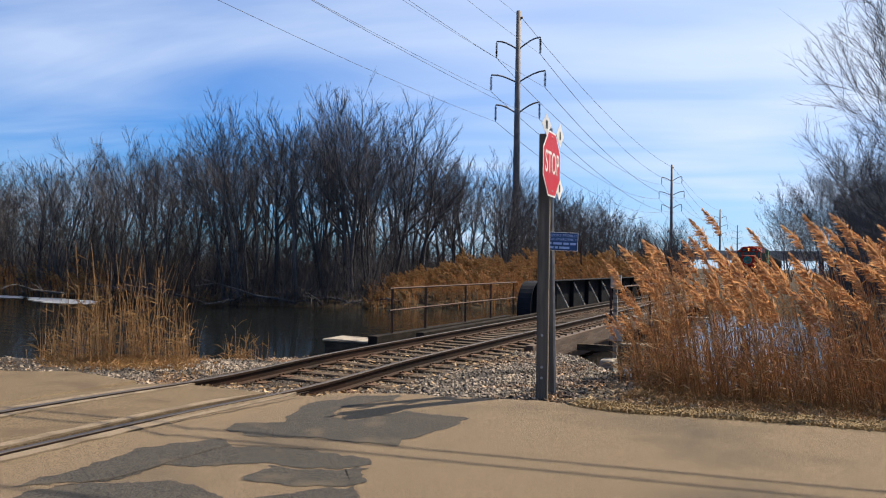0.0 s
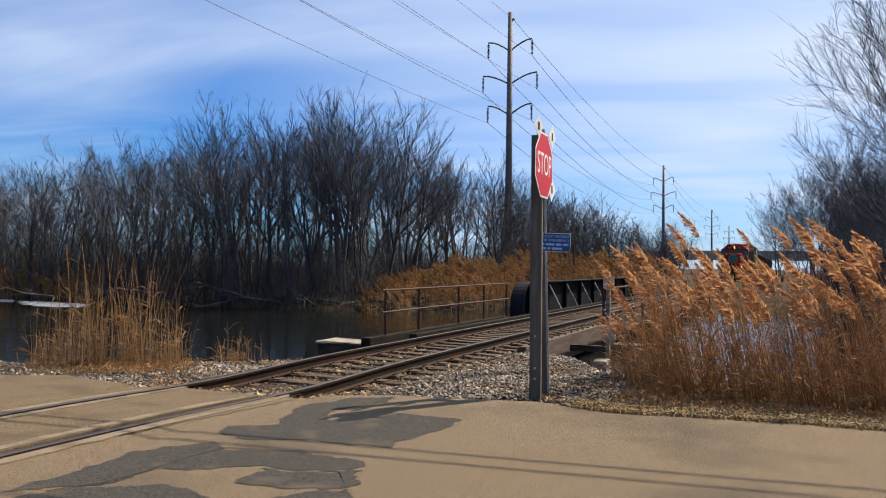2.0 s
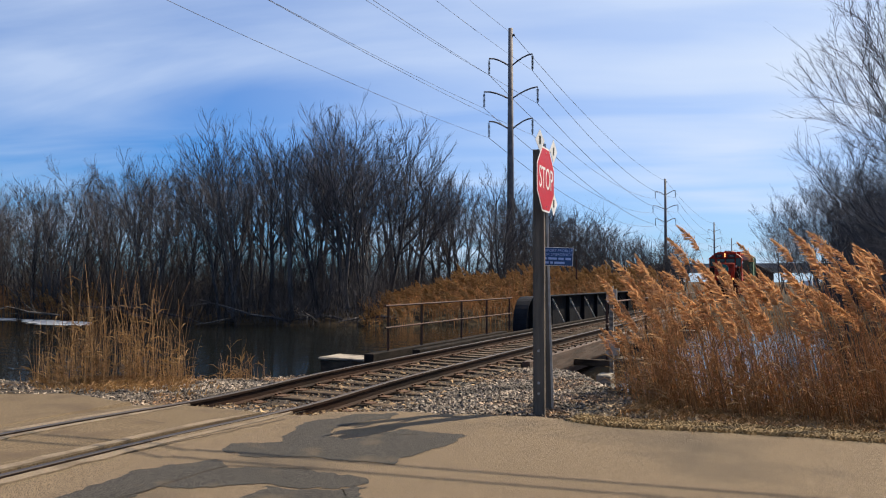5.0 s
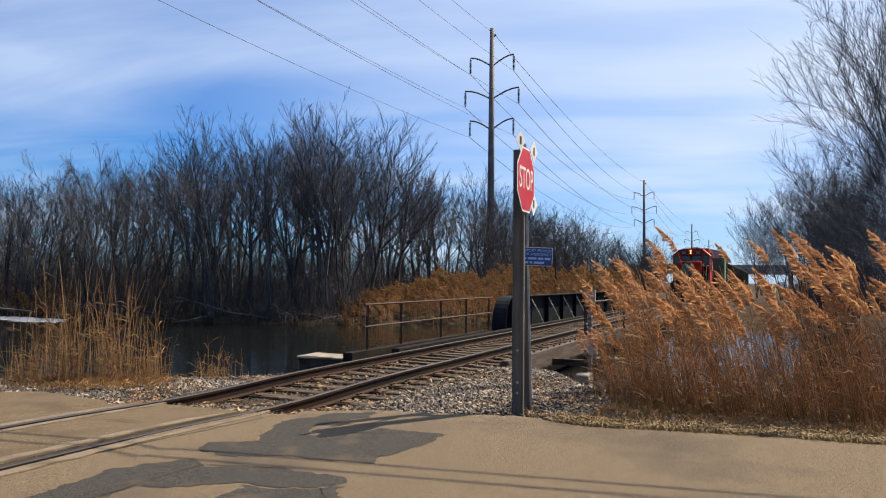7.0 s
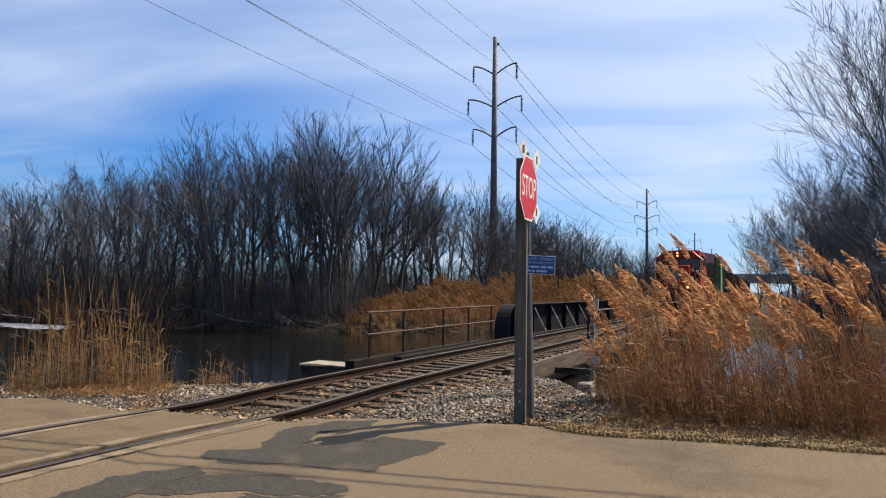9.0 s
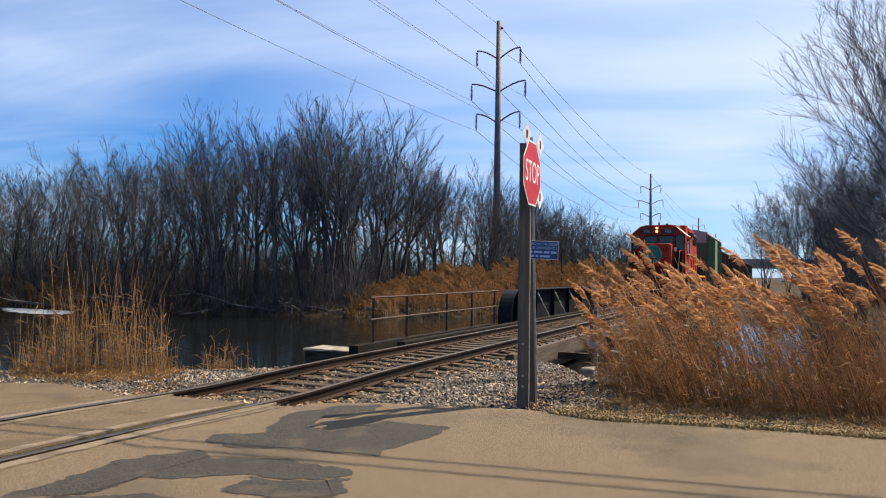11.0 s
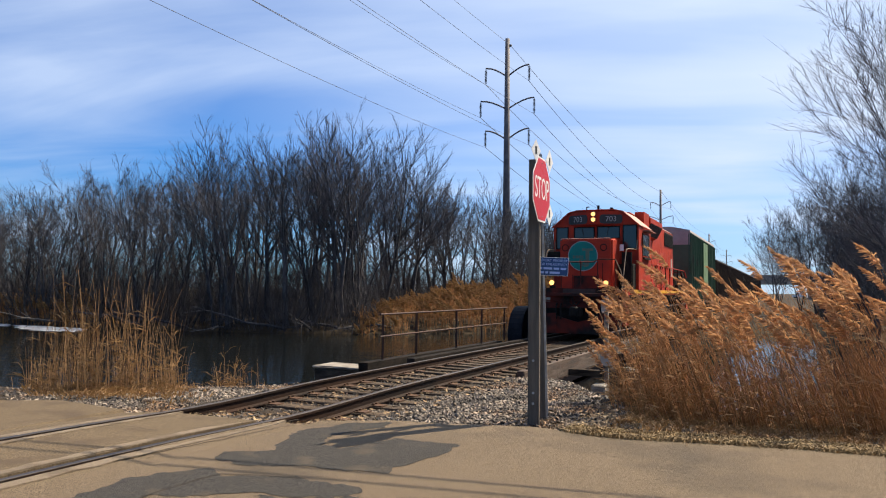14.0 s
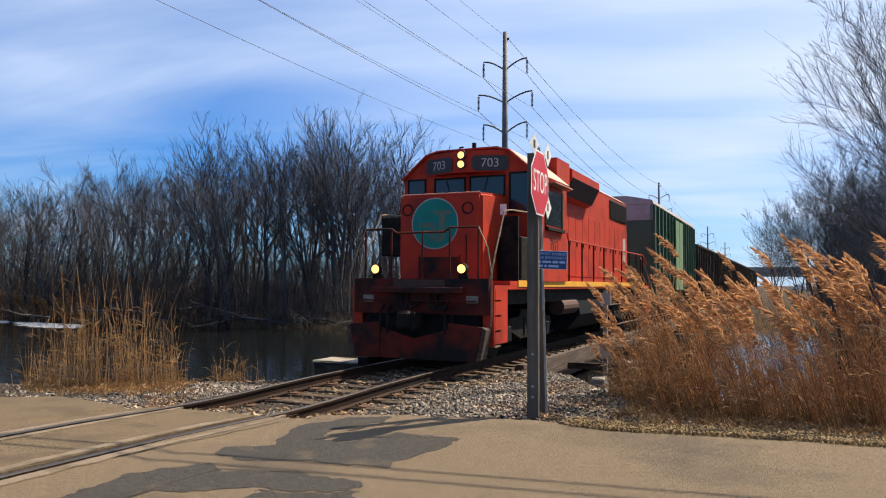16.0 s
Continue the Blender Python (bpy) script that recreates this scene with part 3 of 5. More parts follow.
# ---- bridge ----
def make_girder():
    g = thing("bridge_girder", "black painted riveted plate girder beside the bridge deck", "bridge girder", kind="structure")
    x0, y0, y1, zt, zb = -2.25, 24.4, 53.0, 0.93, -0.75
    cor = [(y0 + 0.9 * (1 - math.cos(a)), zt - 0.9 + 0.9 * math.sin(a)) for a in [math.pi / 2 * i / 8 for i in range(9)]]
    part("web", prism(bmesh.new(), [(y0, zb)] + cor + [(y1, zt), (y1, zb)], "x", x0 - 0.012, x0 + 0.012), "girder", g)
    bm = bmesh.new()
    path = [(y0, zb)] + cor + [(y1, zt)]
    for (a, b), (c, d) in zip(path, path[1:]):
        nrm = Vector((-(d - b), c - a)).normalized() * 0.03
        prism(bm, [(a, b), (c, d), (c + nrm.x, d + nrm.y), (a + nrm.x, b + nrm.y)], "x", x0 - 0.25, x0 + 0.25)
    part("top_flange", bm, "girder", g)
    part("bottom_flange", B(x0 - 0.19, x0 + 0.19, y0, y1, zb - 0.03, zb), "girder", g)
    for i in range(12):
        y = y0 + 0.9 + i * 2.4
        part("stiffener", B(x0 + 0.014, x0 + 0.16, y, y + 0.02, zb + 0.01, zt - 0.01), "girder", g)
        if i:
            part("knee_brace", prism(bmesh.new(), [(x0 + 0.16, zt - 0.06), (x0 + 0.75, -0.25), (x0 + 0.75, -0.31), (x0 + 0.16, zt - 0.16)], "y", y - 0.012, y + 0.012), "hopgrey" if i < 5 else "girder", g, "pale grey diagonal brace" if i < 5 else "")
    part("end_post", B(x0 - 0.19, x0 + 0.19, y1 + 0.004, y1 + 0.04, zb, zt + 0.03), "hopgrey", g)


make_girder()


def make_deck():
    d = thing("bridge_deck", "dark timber and steel deck carrying the track over water", "bridge deck", kind="structure")
    for x in (-0.95, 0.95):
        part("stringer", B(x - 0.15, x + 0.15, 14.6, 53, -0.85, -0.345), "railing", d)
    part("walkway_beam", B(-2.55, -2.3, 14.6, 23.3, -0.34, -0.15, bev=0.01), "darktimber", d, "dark timber walkway beam")
    part("guard_timber", B(-1.62, -1.42, 15.2, 52.5, -0.20, -0.06, bev=0.01), "darktimber", d)
    part("edge_beam", B(1.36, 1.52, 14.3, 52.5, -0.50, -0.10, bev=0.012), "edgebeam", d, "rusty grey-brown edge beam along the deck")
    for k in range(30):
        part("bolt", rod(bmesh.new(), (1.44, 14.7 + k * 0.55, -0.10), (1.44, 14.7 + k * 0.55, -0.07), 0.025, n=6), "rail", d)
    for y in (14.9, 23.6, 38, 52):
        part("pier_cap", B(-2.8, 2.4, y - 0.35, y + 0.35, -1.25, -0.86, bev=0.02), "greytimber", d)
        for x in (-2.2, -0.9, 0.9, 1.9):
            part("pile", rod(bmesh.new(), (x, y, -2.4), (x, y, -1.26), 0.16), "tie", d)


make_deck()


def make_railing(x, ys, zb, zt, label, rails=(0.0, -0.52)):
    g = thing("bridge_railing", label, "railing", kind="structure")
    for y in ys:
        bm = bmesh.new()
        box(bm, x - 0.03, x + 0.03, y - 0.004, y + 0.004, zb, zt + 0.03)
        box(bm, x - 0.004, x + 0.004, y - 0.03, y + 0.03, zb, zt + 0.03)
        part("railing_post", bm, "railing", g)
    for dz in rails:
        part("rail_pipe", rod(bmesh.new(), (x + 0.035, ys[0] - 0.2, zt + dz), (x + 0.035, ys[-1] + 0.15, zt + dz + 0.02), 0.022), "railing", g)


make_railing(-2.4, [15.45, 17.2, 19.75, 21.7, 23.75], -0.15, 0.92, "rust-brown pipe railing along the bridge walkway")
make_railing(2.3, [17.7, 22.8, 28, 33, 38, 43, 48], -0.35, 1.02, "rust-brown pipe railing on the reed side of the bridge")
dk = thing("outrigger", "dark timber outriggers under the bridge railing", "timber", kind="structure")
for y in (17.7, 22.8, 28, 33, 38, 43, 48):
    part("beam", B(1.4, 2.4, y - 0.1, y + 0.1, -0.5, -0.352), "tie", dk)


def make_block(name, x0, x1, y0, y1, z0, z1, label, cat, material="greytimber"):
    bm = B(x0, x1, y0, y1, z0, z1, bev=0.03)
    bmesh.ops.subdivide_edges(bm, edges=bm.edges, cuts=3)
    for v in bm.verts:
        v.co += Vector((1, 1, 0.5)) * 0.03 * noise.noise(v.co * 3)
    return tagged(part(name, bm, material), label, cat, kind="structure")


# one block in two tones: dark base for its shaded front, pale sunlit top
make_block("abutment_block", -4.3, -2.57, 15.4, 16.2, -1.6, -0.44, "weathered timber abutment at the water's edge, darkened for its shaded front", "abutment", "tie")
make_block("abutment_cap", -4.34, -2.57, 15.36, 16.24, -0.438, -0.375, "pale slab added for the sunlit top of the abutment", "abutment")
make_block("bearing_block", 2.7, 3.0, 14.9, 15.4, -1.2, -0.36, "weathered pale timber block by the reeds", "timber")

bank = bmesh.new()
prism(bank, [(-6, -0.9), (-2.2, -0.25), (2.2, -0.25), (6, -0.9)], "y", 53.2, 420)
tagged(part("embankment", bank, "gravelbed"), "gravel embankment under the distant track", "embankment", kind="structure")

def make_marker():
    g = thing("trackside_marker", "weathered tan boards on a post among the reeds", "marker post")
    part("post", B(2.83, 2.91, 15.6, 15.68, -1.0, 1.42), "greytimber", g)
    part("board", B(2.78, 3.0, 15.55, 15.596, 1.1, 1.35), "concrete", g, "pale tan weathered board")
    part("board", B(2.76, 3.04, 15.55, 15.596, -0.02, 0.32), "concrete", g, "pale tan weathered board")


make_marker()

# ---- overpass and sandy embankment far off ----
def make_overpass():
    g = thing("overpass", "distant tan concrete highway overpass above the railway", "overpass")
    part("deck", B(-40, 120, 240, 250, 4.2, 6.0), "concrete", g)
    part("parapet", B(-40, 120, 239.6, 239.9, 5.6, 7.0), "concrete", g)
    for x in (-30, -12, 12, 30, 50, 70):
        part("pier", rod(bmesh.new(), (x, 245, -0.5), (x, 245, 4.2), 0.7, n=12), "concrete", g)


make_overpass()


# ---- sign post ----
def make_sign_post():
    p = thing("sign_post", "dark timber post with red stop sign and blue notice", "sign post", pose(3.58, 8.82, -0.08, 0, 0, 12))
    part("post", B(-0.1475, -0.010, -0.075, 0.075, -0.3, 3.23, bev=0.008), "postwood", p)
    # a thinner second post stands behind and leans
    part("back_post", prism(bmesh.new(), [(-0.055, -0.3), (0.040, -0.3), (-0.060, 3.43), (-0.128, 3.43)], "y", 0.40, 0.49), "postwood", p, "thin weathered second post leaning behind")
    # pale strip added along the back post to draw its sunlit right edge
    part("channel", prism(bmesh.new(), [(0.041, -0.3), (0.068, -0.3), (-0.032, 3.38), (-0.059, 3.38)], "y", 0.40, 0.425), "galv", p, "thin pale strip for the sunlit edge of the second post")
    stop = new("stop_sign")
    stop.parent = p
    stop.matrix_local = pose(0.008, -0.04, 2.85, 0, 0, 80.4)
    R8 = 0.432
    octo = [(R8 * math.cos(radians(22.5 + 45 * i)), R8 * math.sin(radians(22.5 + 45 * i))) for i in range(8)]
    part("rim", prism(bmesh.new(), octo, "y", -0.002, 0.002), "signwhite", stop, "white rim of the stop sign")
    part("face", prism(bmesh.new(), [(u * 0.945, v * 0.945) for u, v in octo], "y", -0.0045, -0.0021), "signred", stop, "red stop sign face")
    t = text_part("lettering", "STOP", 0.34, pose(0, -0.0062, 0.0, 90, 0, 0), stop, "signwhite", 0.001)
    t.matrix_local = pose(0, -0.0062, 0.0, 90, 0, 0) @ Matrix.Diagonal((0.80, 1.12, 1, 1))
    for z in (0.33, -0.33):
        part("bolt", rod(bmesh.new(), (0, -0.0045, z), (0, -0.012, z), 0.009, n=6), "galv", stop)
    blue = new("notice_plate")
    blue.parent = p
    blue.matrix_local = pose(0.112, 0.375, 1.915, 0, 2, 3)
    part("plate", B(-0.2, 0.2, -0.002, 0.002, -0.118, 0.118, bev=0.001), "signwhite", blue, "pale rim of the blue notice")
    part("plate_face", B(-0.195, 0.195, -0.004, -0.0022, -0.113, 0.113), "signblue", blue)
    for k, body in enumerate(("REPORT PROBLEM", "OR EMERGENCY")):
        text_part("lettering", body, 0.047, pose(0.012, -0.005, 0.076 - 0.05 * k, 90, 0, 0), blue, "signtext", 0.0005)
    for z, words in ((-0.026, (0.035, 0.11, 0.07, 0.07)), (-0.078, (0.06, 0.035, 0.13))):
        x = -0.165
        for w_ in words:
            part("text_bar", B(x, x + w_, -0.005, -0.0041, z - 0.014, z + 0.014), "signtext", blue, "unreadable word of pale lettering")
            x += w_ + 0.018
    # small white diamond plates seen nearly edge-on
    for x, y, z, turn, h in ((-0.058, -0.084, 3.34, 66, 0.115), (0.064, 0.42, 3.28, 74, 0.13), (0.064, 0.42, 2.60, 74, 0.13)):
        d = new("diamond_plate")
        d.parent = p
        d.matrix_local = pose(x, y, z, 0, 0, turn)
        part("plate", prism(bmesh.new(), [(0, -h * 1.2), (h, 0), (0, h * 1.2), (-h, 0)], "y", -0.002, 0.002), "signwhite", d, "white diamond plate")
        part("mark", B(-0.022, 0.022, -0.004, -0.0021, -0.05, 0.05), "black", d, "plain dark bar on the plate")
        if y > 0:
            part("bracket", B(-0.06, 0.06, y + 0.004, y + 0.012, z - 0.012, z + 0.012), "galv", p, "thin steel bracket")
    for z in (0.23, 0.36, 0.75):
        part("bolt", rod(bmesh.new(), (-0.08, -0.075, z), (-0.08, -0.087, z), 0.016, n=8), "galv", p)


make_sign_post()


# ---- power line ----
def make_pylon(x, y, h, k=1.0):
    g = thing("power_pole", "tall weathered steel power pole with curved arms", "power pole", pose(x, y, -0.5, 0, 0, 4), group="power poles")
    part("mast", rod(bmesh.new(), (0, 0, -1), (0, 0, h + 0.5), 0.46, 0.24, 12), "pylon", g, smooth=True)
    tips = []
    for dz, half in ((3.05, 2.35), (6.55, 2.9), (9.75, 2.35)):
        z = h + 0.5 - dz - 0.8
        for sx in (-1, 1):
            pts = [(sx * (0.2 + (half - 0.2) * t), 0, z + 0.95 * math.sin(t * math.pi / 2) - 0.05) for t in (0, 0.25, 0.5, 0.75, 1)]
            a = part("arm", pipe(bmesh.new(), pts, 0.085), "pylon", g)
            bm = bmesh.new()
            e = Vector(pts[-1])
            rod(bm, e, e - Vector((0, 0, 1.75)), 0.035)
            for i in range(11):
                q = e - Vector((0, 0, 0.25 + i * 0.13))
                rod(bm, q, q - Vector((0, 0, 0.06)), 0.15, 0.05, 7)
            part("insulator", bm, "black", a, "string of dark disc insulators")
            tips.append(Vector(g.matrix_world @ (e - Vector((0, 0, 1.75)))))
    part("cap", rod(bmesh.new(), (0.2, 0, h - 0.3), (0.45, 0, h - 0.2), 0.12), "pylon", g)
    tips.append(g.matrix_world @ Vector((0.3, 0, h - 0.2)))
    return tips


POLES = [(-20.17, 72.28, 27.94), (-21.7, 184.9, 26.4), (-23.5, 325, 26.0), (-25, 440, 25.5)]
TIPS = [make_pylon(*q) for q in POLES]
# the next pole of the line stands behind the viewer
TIPS.insert(0, [t + Vector((1.0, -80, 0.0)) for t in TIPS[0]])


def make_wire(a, b, sag, r):
    n = 24
    pts = [a.lerp(b, i / n) - Vector((0, 0, sag * 4 * (i / n) * (1 - i / n))) for i in range(n + 1)]
    vs, fs = [], []
    tube(vs, fs, pts, [r] * (n + 1), 6)
    return tagged(part("power_cable", (vs, fs), "wire", smooth=True), "thin grey power cable slung between the poles", "cable", "power cables")


for i in range(4):
    for k, (a, b) in enumerate(zip(TIPS[i], TIPS[i + 1])):
        make_wire(a, b, 1.0 if i < 1 else (3.0 if k < 6 else 2.0), 0.015 if i < 1 else 0.026)
# roadside wires high over the crossing: only their shadows fall into view
for dy, z in ((0.0, 7.0), (0.30, 7.0), (2.0, 7.0)):
    bm = bmesh.new()
    h = Vector((math.sin(SUN_AZ), math.cos(SUN_AZ), 0)) * z / math.tan(SUN_EL)
    rod(bm, Vector((-12.0, 3.2 - dy, z)) + h, Vector((26.0, 9.2 - dy, z)) + h, 0.02, n=6)
    tagged(part("roadside_cable", bm, "wire"), "thin cable strung over the road", "cable", "roadside cables")
for x, y in ((-9.2, 7.2), (29.0, 13.3)):
    up = thing("utility_pole", "plain timber utility pole beside the road", "utility pole", pose(x, y, -0.4), group="utility poles")
    part("pole", rod(bmesh.new(), (0, 0, -0.5), (0, 0, 7.6), 0.15, 0.11, 10), "postwood", up)
    part("crossarm", B(-0.06, 0.06, -1.6, 1.2, 6.92, 7.05), "postwood", up)


# ---- trees ----
def grow(rg, start, d, length, r, segs, wander, up):
    pts, rs = [start.copy()], [r]
    for i in range(segs):
        d = (d + Vector((rg.gauss(0, wander), rg.gauss(0, wander), rg.gauss(0, wander) + up))).normalized()
        pts.append(pts[-1] + d * length / segs)
        rs.append(r * (1 - 0.82 * (i + 1) / segs))
    return pts, rs


def side_dir(rg, d, spread):
    u, v = frame_of(d)
    a = rg.uniform(0, 2 * math.pi)
    return (d * math.cos(spread) + (u * math.cos(a) + v * math.sin(a)) * math.sin(spread)).normalized()


def spike(vs, fs, p, d, L, r):
    """The finest twigs: a three-sided cone."""
    u, v = frame_of(d)
    b = len(vs)
    vs += [tuple(p + u * r), tuple(p - u * r * 0.5 + v * r * 0.87), tuple(p - u * r * 0.5 - v * r * 0.87), tuple(p + d * L)]
    fs += [(b, b + 1, b + 3), (b + 1, b + 2, b + 3), (b + 2, b, b + 3)]


def along(pts, t):
    n = len(pts) - 1
    k = min(int(t * n), n - 1)
    return k, pts[k].lerp(pts[k + 1], t * n - k), (pts[k + 1] - pts[k]).normalized()


def tree_meshes(seed, h, stems=1, limbs=11, subs=7, twigs=5, low=0.3, wide=0.66, thick=1.2, fine=0.0085, curl=0.065, lean=0.12, sprays=1):
    """Stems that fork into ascending limbs, branches, twigs and sprays; the crown is full and rounded."""
    rg = random.Random(seed)
    tv, tf, cv, cf = [], [], [], []
    for s in range(stems):
        d0 = Vector((rg.gauss(0, lean), rg.gauss(0, lean), 1)).normalized()
        hh = h * rg.uniform(0.85, 1.0)
        start = Vector((rg.gauss(0, 0.25), rg.gauss(0, 0.25), -0.4)) if stems > 1 else Vector((0, 0, -0.4))
        pts, rs = grow(rg, start, d0, hh * 0.74, 0.0125 * thick * hh * rg.uniform(0.7, 1.1) / stems ** 0.3, 9, 0.06, 0.03)
        tube(tv, tf, pts, rs, 5)
        for i in range(limbs):
            t = low + (1 - low) * (i + rg.random()) / limbs
            k, p, d = along(pts, min(t, 0.99))
            ll = hh * (0.25 + 0.17 * (1 - t)) * rg.uniform(0.75, 1.2)
            ang = rg.uniform(0.45, 0.85) * wide / 0.62 * (1.0 if t < 0.85 else 0.65)
            lp, lr = grow(rg, p, side_dir(rg, d, ang), ll, rs[k] * 0.55, 5, curl, 0.08)
            tube(tv, tf, lp, lr, 4)
            for j in range(subs):
                u = 0.22 + 0.78 * (j + rg.random()) / subs
                m, q, dd = along(lp, min(u, 0.99))
                sl = ll * (0.52 - 0.2 * u) * rg.uniform(0.7, 1.3)
                sp, sr = grow(rg, q, side_dir(rg, dd, rg.uniform(0.3, 0.65)), sl, max(lr[m] * 0.45, fine * 1.5), 3, curl, 0.06)
                tube(cv, cf, sp, sr, 3)
                for w_ in range(twigs):
                    a, z, de = along(sp, min(0.1 + 0.9 * rg.random(), 0.99))
                    dw = (side_dir(rg, de, rg.uniform(0.25, 0.6)) + Vector((0, 0, 0.12))).normalized()
                    tl = sl * rg.uniform(0.35, 0.7)
                    spike(cv, cf, z, dw, tl, fine)
                    for x in range(sprays):
                        spike(cv, cf, z + dw * tl * rg.uniform(0.2, 0.7), side_dir(rg, dw, rg.uniform(0.3, 0.6)), tl * rg.uniform(0.35, 0.6), fine * 0.8)
    top = np.percentile([v[2] for v in cv], 99.9)
    k = h / top
    return ([tuple(c * k for c in v) for v in tv], tf), ([tuple(c * k for c in v) for v in cv], cf)


def make_tree(seed, h, label, group, **k):
    a, b = tree_meshes(seed, h, **k)
    t = thing("tree", label, "tree", pose(0, 0, -60), group=group)
    part("trunk", a, "bark", t)
    part("crown", b, "twig", t)
    return t


WOOD = [make_tree(20 + i, 11.2, "bare grey-brown tree of the riverbank wood", "bare trees of the wood", stems=st, limbs=li, low=lo)
        for i, (st, li, lo) in enumerate(((1, 15, 0.34), (2, 9, 0.4), (3, 6, 0.42), (1, 14, 0.3), (2, 9, 0.36), (4, 5, 0.45)))]
first = set(WOOD)


def plant(kind, x, y, s, turn, z=None):
    z = ground_z(x, y) if z is None else z
    proto = kind
    if proto in first:
        first.discard(proto)
        ob = proto
        ob.matrix_world = pose(x, y, z, 0, 0, turn)
    else:
        ob = copy_thing(proto, pose(x, y, z, 0, 0, turn))
    ob.scale = (s, s, s)
    return ob


# height of the wood's skyline above the eye, as slope, against the bearing to the left of the line of the track
SKYLINE = [(0, 0.045), (5, 0.055), (9, 0.068), (11, 0.074), (13, 0.09), (15, 0.105), (18, 0.122), (19.5, 0.13), (21, 0.15), (22, 0.172), (25, 0.18), (27, 0.205), (31, 0.245), (34, 0.241), (37, 0.23), (40, 0.216), (43, 0.195), (46, 0.183), (51, 0.16), (56, 0.127), (70, 0.12)]


def tree_on(bearing, dist, over=1.0):
    x, y = EYE[0] - dist * math.sin(radians(bearing)), dist * math.cos(radians(bearing))
    want = lerp_at(bearing, SKYLINE) * dist + EYE[2] - ground_z(x, y)
    proto = rng.choice(WOOD)
    return plant(proto, x, y, want * over / 11.2, rng.uniform(0, 360))


def shore_dist(bearing):
    """How far the far shoreline lies along a bearing."""
    d = 25.0
    while d < 90 and d * math.cos(radians(bearing)) < lerp_at(EYE[0] - d * math.sin(radians(bearing)), FAR_SHORE):
        d += 0.4
    return d


def first_row(bearing):
    """How far the wood's edge stands from the eye."""
    return max(lerp_at(bearing, [(0, 190), (5, 150), (9, 120), (13, 90), (16, 76), (19, 68), (22, 60), (25, 54), (28, 48), (31, 40)]), shore_dist(bearing) + 0.6)


for i in range(44):
    b = 20 + 43 * (i + rng.random()) / 44
    tree_on(b, first_row(b) + rng.uniform(0, 3.5), rng.uniform(0.76, 0.98))
for i in range(50):
    b = 12 + 51 * (i + rng.random()) / 50
    tree_on(b, first_row(b) + rng.uniform(5, 22), rng.uniform(0.8, 0.98))
for i in range(28):
    b = 7.3 + 13 * (i + rng.random()) / 28
    tree_on(b, first_row(b) + rng.uniform(0, 30), rng.uniform(0.8, 1.02))

# the tallest crowns of the wood
for b in (29.8, 32.6):
    tree_on(b, first_row(b) + 2.0, 1.0)

# trees on the sunny side beyond the reeds
BIG = make_tree(77, 13.0, "large bare spreading tree beyond the reeds", "bare trees beyond the reeds", stems=3, limbs=12, subs=8, twigs=8, low=0.22, wide=0.8, thick=0.75, fine=0.0052, curl=0.06, lean=0.1, sprays=2)
first.add(BIG)
for x, y, hgt, turn in ((11.2, 27.5, 14.0, 40), (12.6, 30.5, 15.5, 150), (12.9, 34, 16.0, 260), (10.6, 45, 10.0, 200), (9.4, 53, 9.5, 130), (9.8, 60, 10.5, 20), (8.3, 64, 9.5, 300), (11.0, 50, 11, 75), (12.2, 43, 11, 220), (5.0, 88, 10.5, 160), (7.4, 80, 10, 250), (8.8, 72, 10.5, 20), (10.8, 66, 11, 100), (13.5, 58, 12, 10), (5.2, 110, 10, 70)):
    plant(BIG, x, y, hgt / 12.5, turn)


for i in range(18):
    y = rng.uniform(40, 80)
    x = 7.0 + 0.04 * y + rng.random() ** 1.5 * 6
    plant(rng.choice(WOOD), x, y, (0.115 * y + 1.0) * rng.uniform(0.75, 1.0) / 11.2, rng.uniform(0, 360))


# ---- undergrowth of the wood: stems too many to count ----
def make_brush():
    vs, fs = [], []
    for i in range(13000):
        b = rng.uniform(7.5, 64) if i % 4 else rng.uniform(-14, -2)
        d = first_row(b) + abs(rng.gauss(0, 1)) * 11 - 1.0 if b > 0 else rng.uniform(50, 85)
        x, y = EYE[0] - d * math.sin(radians(b)), d * math.cos(radians(b))
        z = ground_z(x, y)
        hh = rng.uniform(0.8, 7.0 if not 21 < b < 28 else 4.0) * (0.5 + 0.5 * rng.random()) * d / 45 * (0.9 if b > 14 else 0.5)
        lean = Vector((rng.gauss(0, 0.2), rng.gauss(0, 0.2), 1)).normalized()
        pts, rs = grow(rng, Vector((x, y, z - 0.1)), lean, hh, rng.uniform(0.008, 0.026) * d / 45, 2, 0.14, 0.02)
        tube(vs, fs, pts, rs, 3)
        for q in range(5):
            k, p, dd = along(pts, rng.uniform(0.2, 0.95))
            spike(vs, fs, p, side_dir(rng, dd, rng.uniform(0.4, 1.0)), hh * rng.uniform(0.15, 0.4), 0.011 * d / 45)
    return tagged(part("undergrowth", (vs, fs), "brush"), "dark tangled brush and saplings along the riverbank", "undergrowth", kind="stuff")


make_brush()


# ---- reeds ----
degrees_ = math.degrees


def ribbon(vs, fs, pts, ws, nrm):
    base = len(vs)
    for p, w_ in zip(pts, ws):
        vs.append(tuple(p - nrm * w_))
        vs.append(tuple(p + nrm * w_))
    for i in range(len(pts) - 1):
        fs.append((base + 2 * i, base + 2 * i + 1, base + 2 * i + 3, base + 2 * i + 2))


